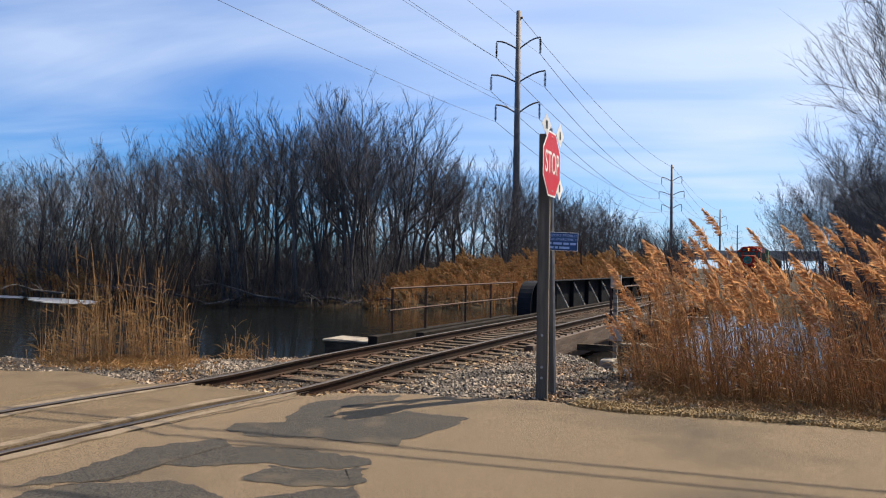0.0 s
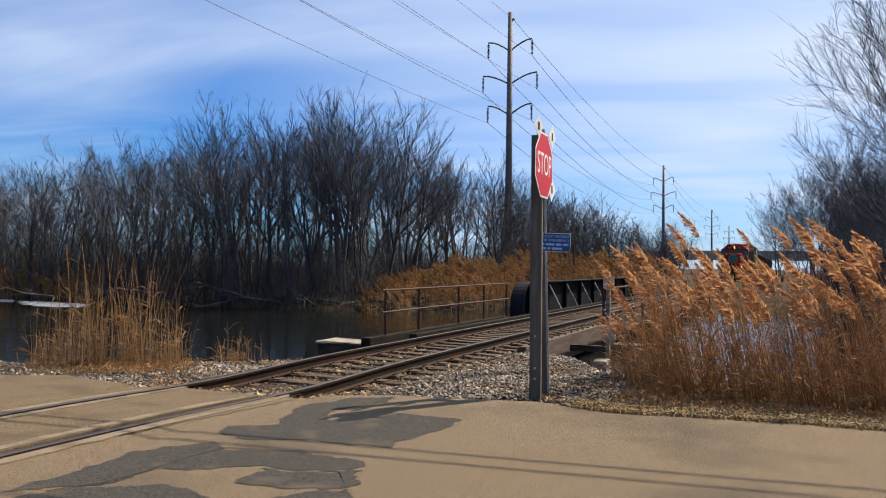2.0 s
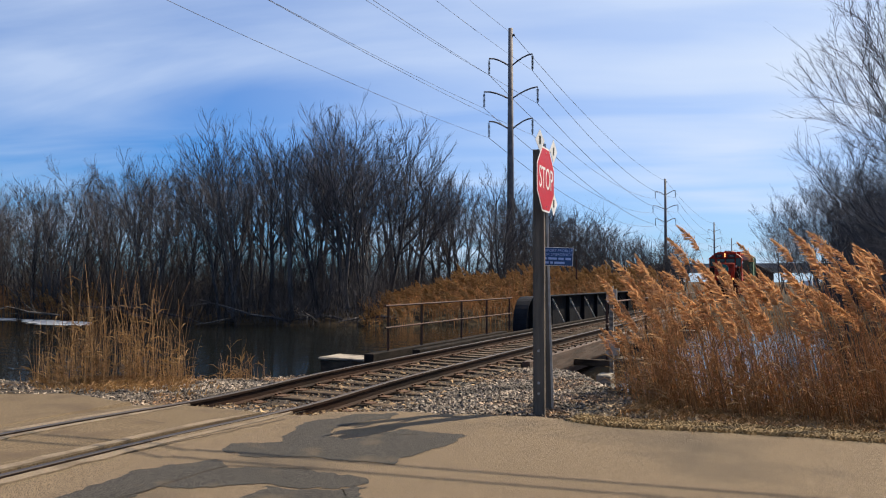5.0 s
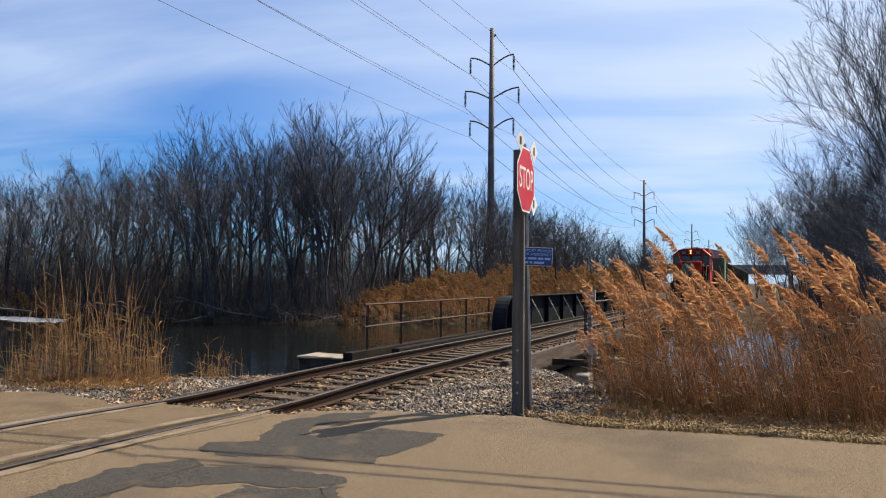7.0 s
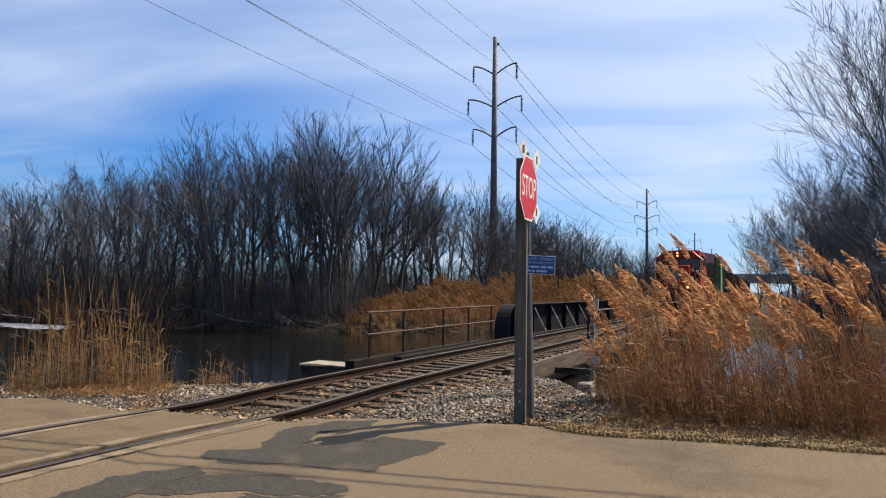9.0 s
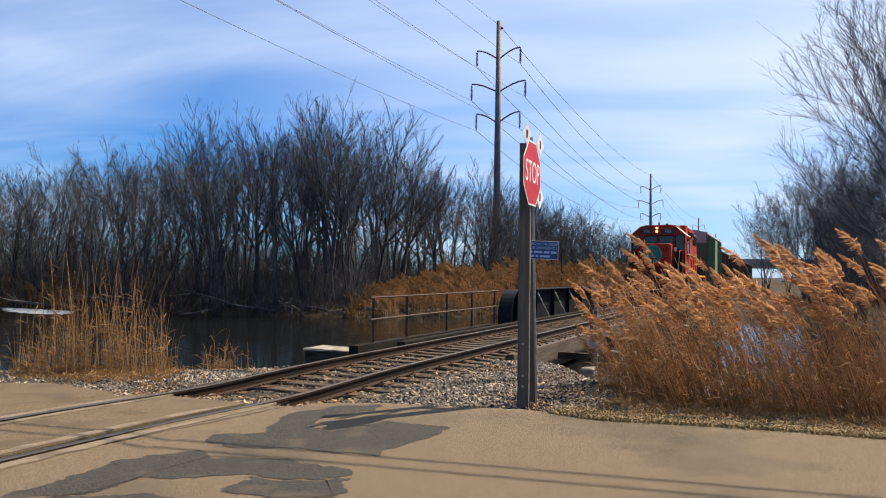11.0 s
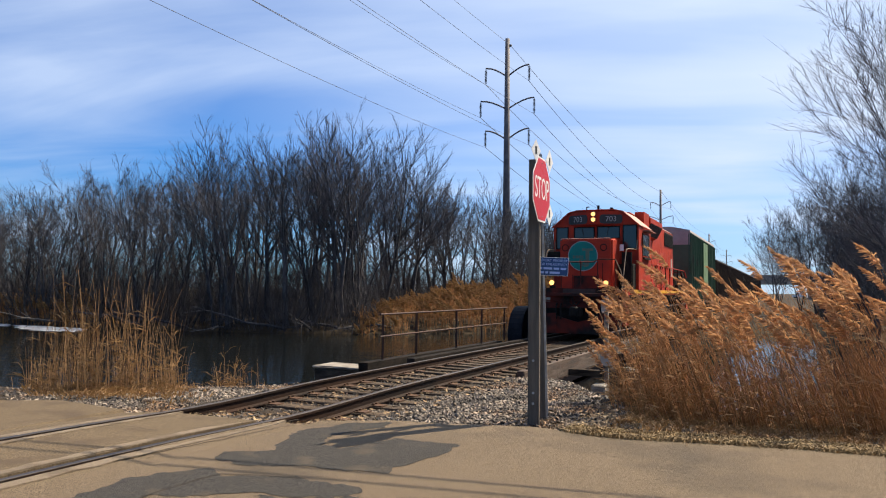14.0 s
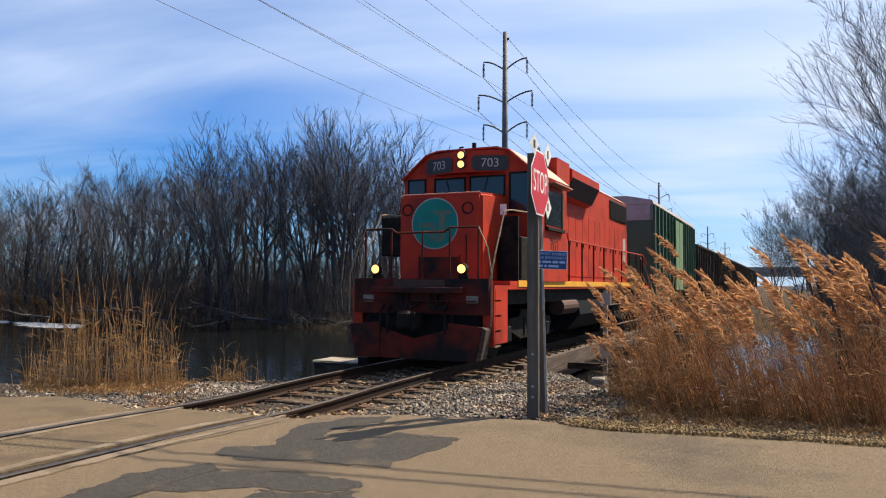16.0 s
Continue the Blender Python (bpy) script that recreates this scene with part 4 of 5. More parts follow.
def reed(st, lf, pl, base, h, lean, plumed, rg, leafy=3, fat=1.0):
    d = Vector((lean[0], lean[1], 1)).normalized()
    n = 5
    pts = []
    p = base.copy()
    for i in range(n + 1):
        pts.append(p.copy())
        bend = 1 + 1.6 * (i / n) ** 2
        dd = Vector((lean[0] * bend, lean[1] * bend, 1)).normalized()
        p = p + dd * h / n
    tube(*st, pts, [0.0045 * fat * (1 - 0.5 * i / n) for i in range(n + 1)], 3)
    for k in range(leafy):
        t = rg.uniform(0.15, 0.85)
        i = min(int(t * n), n - 1)
        q = pts[i].lerp(pts[i + 1], t * n - i)
        a = rg.uniform(0, 6.28)
        out = Vector((math.cos(a) * 0.8 - 0.4, math.sin(a) * 0.8, rg.uniform(0.1, 0.9))).normalized()
        L = rg.uniform(0.14, 0.34)
        lp = [q, q + out * L * 0.5, q + out * L - Vector((0, 0, L * rg.uniform(0.1, 0.5)))]
        ribbon(*lf, lp, [0.004 * fat, 0.009 * fat, 0.001], frame_of(out)[0])
    if plumed:
        pl.append((pts[-1].copy(), lean, rg.uniform(0.8, 1.25), rg.uniform(-25, 25), rg.randrange(5)))


def plume_mesh(seed):
    """A nodding one-sided seed head, its stem end at the origin, leaning towards -x."""
    rg = random.Random(seed)
    vs, fs = [], []
    L = 0.36
    side = Vector((-1, 0.0, -0.3)).normalized()
    for k in range(150):
        t = rg.random()
        q = Vector((-0.14 * t * t, 0, -0.04 + L * t))
        w_ = 0.058 * math.sin(math.pi * min(0.15 + 0.85 * t, 0.97)) + 0.006
        off = (side * rg.uniform(-0.5, 1.3) + Vector((rg.gauss(0, 0.3), rg.gauss(0, 0.55), rg.gauss(0, 0.2)))) * w_
        tip = q + off + Vector((-0.03, 0, rg.uniform(0.02, 0.07)))
        d = (tip - q).normalized()
        ribbon(vs, fs, [q, q.lerp(tip, 0.55) + off * 0.15, tip], [0.003, rg.uniform(0.004, 0.0085), 0.001], frame_of(d)[rg.randint(0, 1)])
    me = bpy.data.meshes.new("plume")
    me.from_pydata(vs, [], fs)
    me.materials.append(M["plume"])
    return me


PLUMES = [plume_mesh(900 + i) for i in range(5)]


def make_clump(name, x, y, spread, count, hmin, hmax, plumed, label, group, lean=(-0.12, 0.02), z=None, seed=0, fat=1.0, leafy=3, foot=0, jit=0.05, stalk="reed"):
    rg = random.Random(seed)
    st, lf, pl = ([], []), ([], []), []
    z = ground_z(x, y) if z is None else z
    for i in range(count + foot):
        dx, dy = rg.gauss(0, spread[0] * 0.55), rg.gauss(0, spread[1] * 0.55)
        h = rg.uniform(hmin, hmax) * (1 if i < count else rg.uniform(0.25, 0.75))
        reed(st, lf, pl, Vector((dx, dy, ground_z(x + dx, y + dy) - z - 0.05)), h, (lean[0] + rg.gauss(0, jit), lean[1] + rg.gauss(0, jit)), i < count and rg.random() < plumed, rg, leafy if i < count else 1, fat)
    c = thing(name, label, "reeds", pose(x, y, z), group=group)
    tagged(part("stalk", st, stalk, c, "dry tan reed stalks"), kind="stuff")
    tagged(part("leaf", lf, "reedleaf", c, "withered strap leaves"), kind="stuff")
    for top, ln, sc, turn, k in pl:
        o = new("plume", PLUMES[k])
        o.parent = c
        o.matrix_local = Matrix.Translation(top) @ pose(0, 0, 0, -degrees_(ln[1] * 2), degrees_(ln[0] * 2.0), turn) @ Matrix.Diagonal((sc, sc, sc, 1))
    return c


REEDS = []
# x, y, spread, count, height range
for i, (x, y, sx, sy, n, h0, h1) in enumerate((
        (3.85, 11.3, 0.25, 0.4, 16, 0.7, 1.3), (4.25, 10.9, 0.3, 0.5, 34, 0.9, 1.55), (4.5, 10.4, 0.35, 0.5, 50, 1.2, 1.95), (4.7, 11.6, 0.4, 0.5, 50, 1.6, 2.35),
        (5.0, 10.2, 0.4, 0.5, 62, 1.45, 2.15), (5.3, 11.4, 0.4, 0.6, 55, 1.75, 2.4), (5.6, 10.1, 0.4, 0.5, 62, 1.4, 2.1),
        (5.95, 11.4, 0.4, 0.6, 40, 1.4, 2.1), (6.2, 10.1, 0.4, 0.5, 50, 1.2, 1.8), (6.5, 11.4, 0.45, 0.6, 50, 1.7, 2.4),
        (6.85, 10.1, 0.4, 0.5, 60, 1.5, 2.25), (7.3, 11.2, 0.5, 0.6, 52, 1.7, 2.35), (7.6, 10.2, 0.5, 0.6, 60, 1.5, 2.25), (8.5, 10.8, 0.6, 0.7, 60, 1.5, 2.3))):
    REEDS.append(make_clump("reed_clump", x + 0.32, y, (sx, sy), n, h0 * 0.75, h1 * 0.94, 0.22, "tall dry golden reeds with feathery plumes by the road", "reeds by the road", seed=100 + i, leafy=1, foot=110))
LEFT = []
for i, (x, y, sx, sy, n, h0, h1, pf) in enumerate(((-3.75, 8.35, 0.3, 0.35, 34, 0.8, 2.1, 0.02), (-3.3, 8.75, 0.3, 0.35, 52, 0.8, 2.0, 0), (-2.9, 9.2, 0.28, 0.3, 36, 0.5, 1.5, 0), (-4.3, 8.1, 0.35, 0.3, 16, 0.3, 1.6, 0.08), (-2.75, 10.6, 0.3, 0.5, 14, 0.4, 1.0, 0))):
    LEFT.append(make_clump("reed_clump", x, y, (sx, sy), n, h0, h1, pf, "thin dry reeds standing at the river's edge", "reeds at the river", lean=(0.0, 0.0), seed=200 + i, leafy=2, foot=75, fat=0.85, jit=0.075, stalk="strawreed"))


def make_tufts(name, spots, label, hmax, material="reedleaf"):
    """Short dead grass: blades too many to count."""
    vs, fs = [], []
    rg = random.Random(31)
    for x, y, z in spots:
        for k in range(5):
            a = rg.uniform(0, 6.28)
            out = Vector((math.cos(a) * 0.5, math.sin(a) * 0.5, rg.uniform(0.4, 1.1))).normalized()
            L = rg.uniform(0.3, 1.0) * hmax
            p = Vector((x + rg.gauss(0, 0.03), y + rg.gauss(0, 0.03), z - 0.01))
            ribbon(vs, fs, [p, p + out * L * 0.6, p + out * L + Vector((out.x, out.y, -0.6)) * L * 0.3], [0.006, 0.006, 0.001], frame_of(out)[0])
    tagged(part(name, (vs, fs), material), label, "grass", kind="stuff")


def make_verge():
    """A ragged strip of dead turf between the road and the reeds."""
    vs, fs = [], []
    n, m = 160, 5
    for i in range(n + 1):
        x = 4.0 + 8.5 * i / n
        e = edge_wobble(x)
        wide = 0.32 * min(1.0, (x - 3.95) / 0.9) + 0.10 * noise.noise((x * 2.3, 4, 0)) + 0.05 * noise.noise((x * 9, 2, 0))
        for j in range(m + 1):
            y = e - 0.05 + 0.03 * noise.noise((x * 12, 8, 0)) + max(wide, 0.08) * j / m
            lift = 0.030 if 0 < j < m else -0.01
            vs.append((x, y, max(bed_z(x, y), -0.05) + lift + 0.008 * noise.noise((x * 15, y * 15, 0))))
    for i in range(n):
        for j in range(m):
            k = i * (m + 1) + j
            fs.append((k, k + m + 1, k + m + 2, k + 1))
    tagged(part("verge", (vs, fs), "turf", smooth=True), "strip of dead yellow turf along the road edge", "verge", kind="structure")


make_verge()
spots = []
for i in range(7000):
    x = rng.uniform(4.1, 12)
    y = edge_wobble(x) - 0.04 + 0.42 * rng.random() ** 1.4
    spots.append((x, y, max(bed_z(x, y), -0.05) + 0.02))
make_tufts("road_edge_grass", spots, "short dead yellow grass along the road edge", 0.05, "straw")
spots = []
for i in range(900):
    x, y = rng.gauss(-3.5, 0.55), rng.gauss(8.6, 0.4)
    spots.append((x, y, bed_z(x, y)))
for i in range(1500):
    x, y = rng.uniform(4.4, 9.0), rng.gauss(9.8, 0.6)
    spots.append((x, y, bed_z(x, y)))
lit = ([], [])
for i in range(2600):
    x, y = rng.uniform(3.9, 8.5), rng.gauss(9.3, 0.35)
    if y < edge_wobble(x) + 0.42:
        continue
    p = Vector((x, y, bed_z(x, y) + 0.012))
    d = Vector((rng.gauss(0, 1), rng.gauss(0, 1), rng.gauss(0, 0.3))).normalized()
    ribbon(*lit, [p - d * 0.03, p, p + d * 0.03], [0.004, rng.uniform(0.008, 0.02), 0.003], (frame_of(d)[0] + Vector((0, 0, rng.uniform(0, 0.6)))).normalized())
for i in range(900):
    x, y = rng.uniform(-1.2, 1.7), 7.2 + 7.2 * rng.random() ** 1.3
    p = Vector((x, y, bed_z(x, y) + 0.035))
    d = Vector((rng.gauss(0, 1), rng.gauss(0, 1), rng.gauss(0, 0.3))).normalized()
    ribbon(*lit, [p - d * 0.035, p, p + d * 0.035], [0.005, rng.uniform(0.01, 0.022), 0.003], (frame_of(d)[0] + Vector((0, 0, rng.uniform(0, 0.6)))).normalized())
tagged(part("leaf_litter", lit, "leafl"), "scattered dead leaves by the reeds and between the rails", "leaf litter", kind="stuff")
make_tufts("matted_grass", spots, "matted orange-brown dead grass under the reeds", 0.15)


def make_far_reeds(name, spots, label):
    st, lf, pl = ([], []), ([], []), []
    rg = random.Random(5)
    for x, y, h in spots:
        reed(st, lf, pl, Vector((x, y, ground_z(x, y) - 0.05)), h, (-0.06 + rg.gauss(0, 0.06), rg.gauss(0, 0.05)), rg.random() < 0.28, rg, 2, 2.6)
    vs, fs = [], []
    for top, ln, sc, turn, k in pl:
        me = PLUMES[k]
        mm = Matrix.Translation(top) @ pose(0, 0, 0, 0, degrees_(ln[0] * 2.5), turn) @ Matrix.Diagonal((sc * 1.3, sc * 1.3, sc * 1.2, 1))
        base, step = len(vs), 4
        for f in list(me.polygons)[::step]:
            ids = []
            for v in f.vertices:
                vs.append(tuple(mm @ (me.vertices[v].co * 1.0)))
                ids.append(len(vs) - 1)
            mid = (Vector(vs[ids[0]]) + Vector(vs[ids[2]])) / 2
            for q in ids:
                vs[q] = tuple(mid + (Vector(vs[q]) - mid) * 2.6)
            fs.append(tuple(ids))
    c = thing(name, label, "reeds", kind="stuff")
    tagged(part("stalk", st, "reed", c), kind="stuff")
    tagged(part("leaf", lf, "reedleaf", c), kind="stuff")
    tagged(part("plume", (vs, fs), "reedleaf", c), kind="stuff")


def spots_between(b0, b1, n, d0, d1, h0, h1):
    out = []
    for i in range(n):
        b = rng.uniform(b0, b1)
        d = shore_dist(b) * rng.uniform(d0, d1)
        fade = 1.0 if b < 23 or b > 40 else max(0.25, 1 - (b - 23) / 10)
        h1_ = h1 * fade * (0.75 + 0.4 * noise.noise((b * 0.9, 0, 0)) + (0.15 if b < 20 else 0))
        out.append((EYE[0] - d * math.sin(radians(b)), d * math.cos(radians(b)), rng.uniform(h0 * fade, max(h1_, h0 * fade + 0.2))))
    return out


make_far_reeds("reed_bed", spots_between(9, 31.5, 3200, 0.99, 1.25, 1.3, 2.5), "golden-brown reed bed along the far bank")
make_far_reeds("reed_bed", spots_between(50, 62, 800, 0.99, 1.06, 0.9, 1.9), "low tan reed fringe beside the ice")


# ---- train: every piece in its own space, rails at z = 0, front plate at y = 0 ----
def wheelset(y, parent, r=0.5):
    for sx in (-1, 1):
        bm = bmesh.new()
        rod(bm, (sx * 0.69, y, r), (sx * 0.82, y, r), r, n=24)
        rod(bm, (sx * 0.66, y, r), (sx * 0.69, y, r), r + 0.025, n=24)
        rod(bm, (sx * 0.82, y, r), (sx * 1.02, y, r), 0.14, n=12)
        part("wheel", bm, "locodark", parent)


def truck(y, parent, base=2.74, r=0.5):
    t = new("truck")
    t.parent = parent
    for dy in (-base / 2, base / 2):
        wheelset(y + dy, t, r)
    for sx in (-1, 1):
        x0, x1 = sorted((sx * 0.98, sx * 1.12))
        prof = [(y - base / 2 - 0.45, 0.62), (y - base / 2 - 0.3, 0.78), (y - 0.6, 0.82), (y - 0.45, 0.98), (y + 0.45, 0.98), (y + 0.6, 0.82), (y + base / 2 + 0.3, 0.78), (y + base / 2 + 0.45, 0.62), (y + base / 2 + 0.2, 0.42), (y + base / 2 - 0.25, 0.55), (y + 0.5, 0.36), (y - 0.5, 0.36), (y - base / 2 + 0.25, 0.55), (y - base / 2 - 0.2, 0.42)]
        part("side_frame", prism(bmesh.new(), prof, "x", x0, x1), "locodark", t)
        for dy in (-base / 2, base / 2):
            part("axle_box", B(min(x1, x0) - 0.03, max(x0, x1) + 0.06, y + dy - 0.17, y + dy + 0.17, r - 0.17, r + 0.17, bev=0.03), "girder", t)
        for dy in (-0.25, 0.25):
            part("spring", rod(bmesh.new(), ((x0 + x1) / 2, y + dy, 0.45), ((x0 + x1) / 2, y + dy, 0.8), 0.11, n=10), "locodark", t)
    return t


LOCO_Y = 16.7


def board_plate(w_, h_, r):
    """A thin plate with rounded corners, facing -y."""
    pts = []
    for cx, cz, a0 in ((w_ - r, h_ - r, 0), (r - w_, h_ - r, 90), (r - w_, r - h_, 180), (w_ - r, r - h_, 270)):
        pts += [(cx + r * math.cos(radians(a0 + 22.5 * k)), cz + r * math.sin(radians(a0 + 22.5 * k))) for k in range(5)]
    return prism(bmesh.new(), pts, "y", -0.012, -0.002)


def make_loco():
    g = thing("locomotive", "orange-red diesel locomotive with teal nose emblem and lit headlights", "locomotive")
    R_, D_ = "locored", "locodark"
    # frame and deck
    part("underframe", B(-1.35, 1.35, 0.35, 16.2, 1.12, 1.42), D_, g)
    part("deck", B(-1.5, 1.5, 0.05, 16.6, 1.42, 1.5), R_, g)
    part("sill_stripe", B(1.502, 1.515, 1.35, 15.6, 1.47, 1.6), "locoyellow", g, "yellow sill stripe")
    part("sill_stripe", B(-1.515, -1.502, 1.35, 15.6, 1.47, 1.6), "locoyellow", g, "yellow sill stripe")
    part("walkway", B(-1.5, 1.5, 0.9, 15.6, 1.502, 1.585), R_, g)
    for y0, y1, fy in ((-0.04, 0.04, 0), (16.6, 16.68, 16.6)):
        part("end_plate", B(-1.42, 1.42, y0, y1, 0.95, 1.62), "locosootshade", g)
        part("walkway_gate", B(-0.55, 0.55, y0 - 0.02, y0 - 0.002, 1.46, 1.6), "railing", g)
        yy = -0.28 if fy == 0 else 16.7
        for wing in (-1, 1):
            wp = [(wing * 1.38, 0.74), (wing * 0.72, 0.80), (wing * 0.72, 0.12), (wing * 1.24, 0.12)]
            part("pilot_wing", prism(bmesh.new(), wp, "y", yy, yy + 0.1), "locosootshade", g, "sooty shade-darkened red wing of the snow-plough pilot")
            part("pilot_edge", prism(bmesh.new(), [(wing * 1.38, 0.74), (wing * 1.46, 0.7), (wing * 1.36, 0.16), (wing * 1.25, 0.12)], "y", yy + 0.02, yy + 0.3), "edgebeam", g, "worn brown edge of the pilot")
        part("pilot", prism(bmesh.new(), [(-0.715, 0.70), (-0.4, 0.60), (0, 0.5), (0.4, 0.60), (0.715, 0.70), (0.715, 0.12), (-0.715, 0.12)], "y", yy + 0.02, yy + 0.12), "locosootshade", g, "sooty shade-darkened red snow-plough pilot")
        part("buffer_beam", B(-1.2, 1.2, *sorted((y0 + 0.08, y0 + 0.2)), 0.3, 0.949), D_, g)
        s = -1 if fy == 0 else 1
        cp = bmesh.new()
        box(cp, -0.14, 0.14, *sorted((fy + s * 0.05, fy + s * 0.42)), 0.72, 0.98)
        box(cp, -0.17, 0.1, *sorted((fy + s * 0.42, fy + s * 0.66)), 0.68, 1.02, bev=0.05)
        box(cp, 0.1, 0.18, *sorted((fy + s * 0.4, fy + s * 0.58)), 0.7, 1.0)
        part("coupler", cp, D_, g, "dark knuckle coupler")
        for x in (-0.75, -0.6, 0.6, 0.75):
            part("air_hose", pipe(bmesh.new(), [(x, fy + s * 0.05, 1.1), (x + 0.02, fy + s * 0.22, 1.0), (x + 0.05, fy + s * 0.26, 0.65), (x + 0.02, fy + s * 0.2, 0.5)], 0.025), D_, g)
        part("cut_lever", pipe(bmesh.new(), [(-1.2, fy + s * 0.1, 1.2), (-0.4, fy + s * 0.12, 1.2), (0.4, fy + s * 0.12, 1.2), (1.2, fy + s * 0.1, 1.2)], 0.014), "locosootshade", g)
        for sx in (-1, 1):
            st = new("step_well")
            st.parent = g
            part("panel", B(*sorted((sx * 1.28, sx * 1.5)), *sorted((fy + s * -0.06, fy - s * 0.03)), 0.38, 1.42), R_, st)
            part("panel", B(*sorted((sx * 1.44, sx * 1.5)), *sorted((fy - s * 0.1, fy - s * 0.75)), 0.42, 1.42), R_, st)
            for k in range(4):
                part("step", B(*sorted((sx * 1.1, sx * 1.5)), *sorted((fy - s * 0.08, fy - s * 0.38)), 0.36 + 0.28 * k, 0.39 + 0.28 * k), "chrome" if k == 0 else D_, st)
            part("grab_iron", pipe(bmesh.new(), [(sx * 1.47, fy + s * 0.06, 0.75), (sx * 1.5, fy + s * 0.1, 0.9), (sx * 1.5, fy + s * 0.1, 1.7), (sx * 1.38, fy - s * 0.0, 2.2), (sx * 1.2, fy - s * 0.0, 2.58)], 0.015), "chrome", g, "pale worn grab iron")
        part("end_rail", pipe(bmesh.new(), [(-1.2, fy, 2.58), (-0.62, fy, 2.58), (-0.5, fy, 2.5), (0.5, fy, 2.5), (0.62, fy, 2.58), (1.2, fy, 2.58)], 0.02), "locosootshade", g)
        for x in (-1.2, -0.62, 0.05, 0.62, 1.2):
            part("end_post", rod(bmesh.new(), (x, fy, 1.5), (x, fy, 2.54), 0.02), "locosootshade", g)
        for sx in (-1, 1):
            d = new("ditch_light")
            d.parent = g
            part("bracket", B(sx * 0.913 - 0.1, sx * 0.913 + 0.1, fy - 0.05, fy + 0.02, 1.62, 1.70), D_, d)
            part("housing", rod(bmesh.new(), (sx * 0.913, fy + s * 0.02, 1.80), (sx * 0.913, fy + s * 0.12, 1.80), 0.105, n=16), D_, d)
            part("lens", rod(bmesh.new(), (sx * 0.913, fy + s * 0.12, 1.80), (sx * 0.913, fy + s * 0.128, 1.80), 0.082, n=16), "lamp" if fy == 0 else "black", d, "glowing warm ditch light" if fy == 0 else "")
    # nose
    bm = bmesh.new()
    prof = [(0.86, 1.5), (0.86, 3.34), (2.26, 3.44), (2.26, 1.5)]
    prism(bm, prof, "x", -0.92, 0.92)
    bmesh.ops.bevel(bm, geom=[e for e in bm.edges], offset=0.06, segments=3, affect="EDGES")
    part("nose", bm, R_, g, "orange-red short nose")
    # pale line paints the sunlight along the nose's top edge
    part("nose_edge", pipe(bmesh.new(), [(-0.9, 0.87, 3.31), (-0.86, 0.885, 3.345), (0.86, 0.885, 3.345), (0.9, 0.87, 3.31)], 0.012), "locoroof", g, "pale painted sunlit edge of the nose top")
    part("emblem", rod(bmesh.new(), (-0.1, 0.858, 2.74), (-0.1, 0.85, 2.74), 0.52, n=40), "emblem", g, "round teal emblem")
    part("emblem_rim", ring_mesh(-0.1, 0.846, 2.74, 0.50, 0.525), "hopgrey", g)
    em = bmesh.new()
    box(em, 0.0, 0.13, 0.843, 0.849, 2.46, 2.919)
    box(em, -0.12, 0.26, 0.843, 0.849, 2.92, 3.0)
    prism(em, [(-0.22, 2.52), (-0.13, 2.40), (0.0, 2.36), (0.10, 2.40), (0.13, 2.459), (0.0, 2.459), (-0.06, 2.455), (-0.13, 2.54)], "y", 0.843, 0.849)
    for k in range(4):
        box(em, -0.45 + 0.1 * k, -0.375 + 0.1 * k, 0.843, 0.849, 2.66, 2.76)
    part("emblem_mark", em, "emblemark", g, "faded brownish shapes on the emblem")
    part("emblem_mark", ring_mesh(-0.12, 0.844, 2.52, 0.09, 0.13), "emblemark", g, "faded ring on the emblem")
    for x in (-0.72, 0.62):
        part("class_light", ring_mesh(x, 0.852, 3.03, 0.095, 0.125), D_, g)
    part("nose_seam", B(0.58, 0.6, 0.85, 0.859, 1.6, 2.5), D_, g)
    part("nose_door", B(1.1, 1.45, 1.5, 1.56, 1.6, 2.9), D_, g)
    part("battery_box", B(-1.42, -0.94, 1.0, 2.2, 2.1, 2.92, bev=0.02), D_, g, "black box beside the nose")
    part("cabinet", B(0.96, 1.45, 1.7, 2.24, 1.586, 2.5, bev=0.02), D_, g)
    part("placard", B(1.0, 1.14, 1.66, 1.67, 2.95, 3.17), "signwhite", g)
    # cab
    cabp = [(-1.55, 1.586), (-1.55, 3.90), (-0.97, 4.37), (-0.66, 4.45), (0.66, 4.45), (0.97, 4.37), (1.55, 3.90), (1.55, 1.586)]
    part("cab", prism(bmesh.new(), cabp, "y", 2.27, 4.75), R_, g, "orange-red cab")
    roof = [(-1.6, 3.88), (-0.99, 4.41), (-0.67, 4.49), (0.67, 4.49), (0.99, 4.41), (1.6, 3.88), (1.57, 3.85), (0.97, 4.375), (0.66, 4.455), (-0.66, 4.455), (-0.97, 4.375), (-1.57, 3.85)]
    part("cab_roof", prism(bmesh.new(), roof, "y", 2.2, 4.85), R_, g)
    # paler sheet on the sunward slope only, sunlight put into its colour
    rs = bmesh.new()
    prism(rs, [(0.70, 4.492), (1.0, 4.42), (1.61, 3.89), (1.6, 3.882), (0.99, 4.412), (0.69, 4.486)], "y", 2.25, 4.83)
    part("roof_sheet", rs, "locoroof", g, "cab roof slope painted paler on its sunlit side")
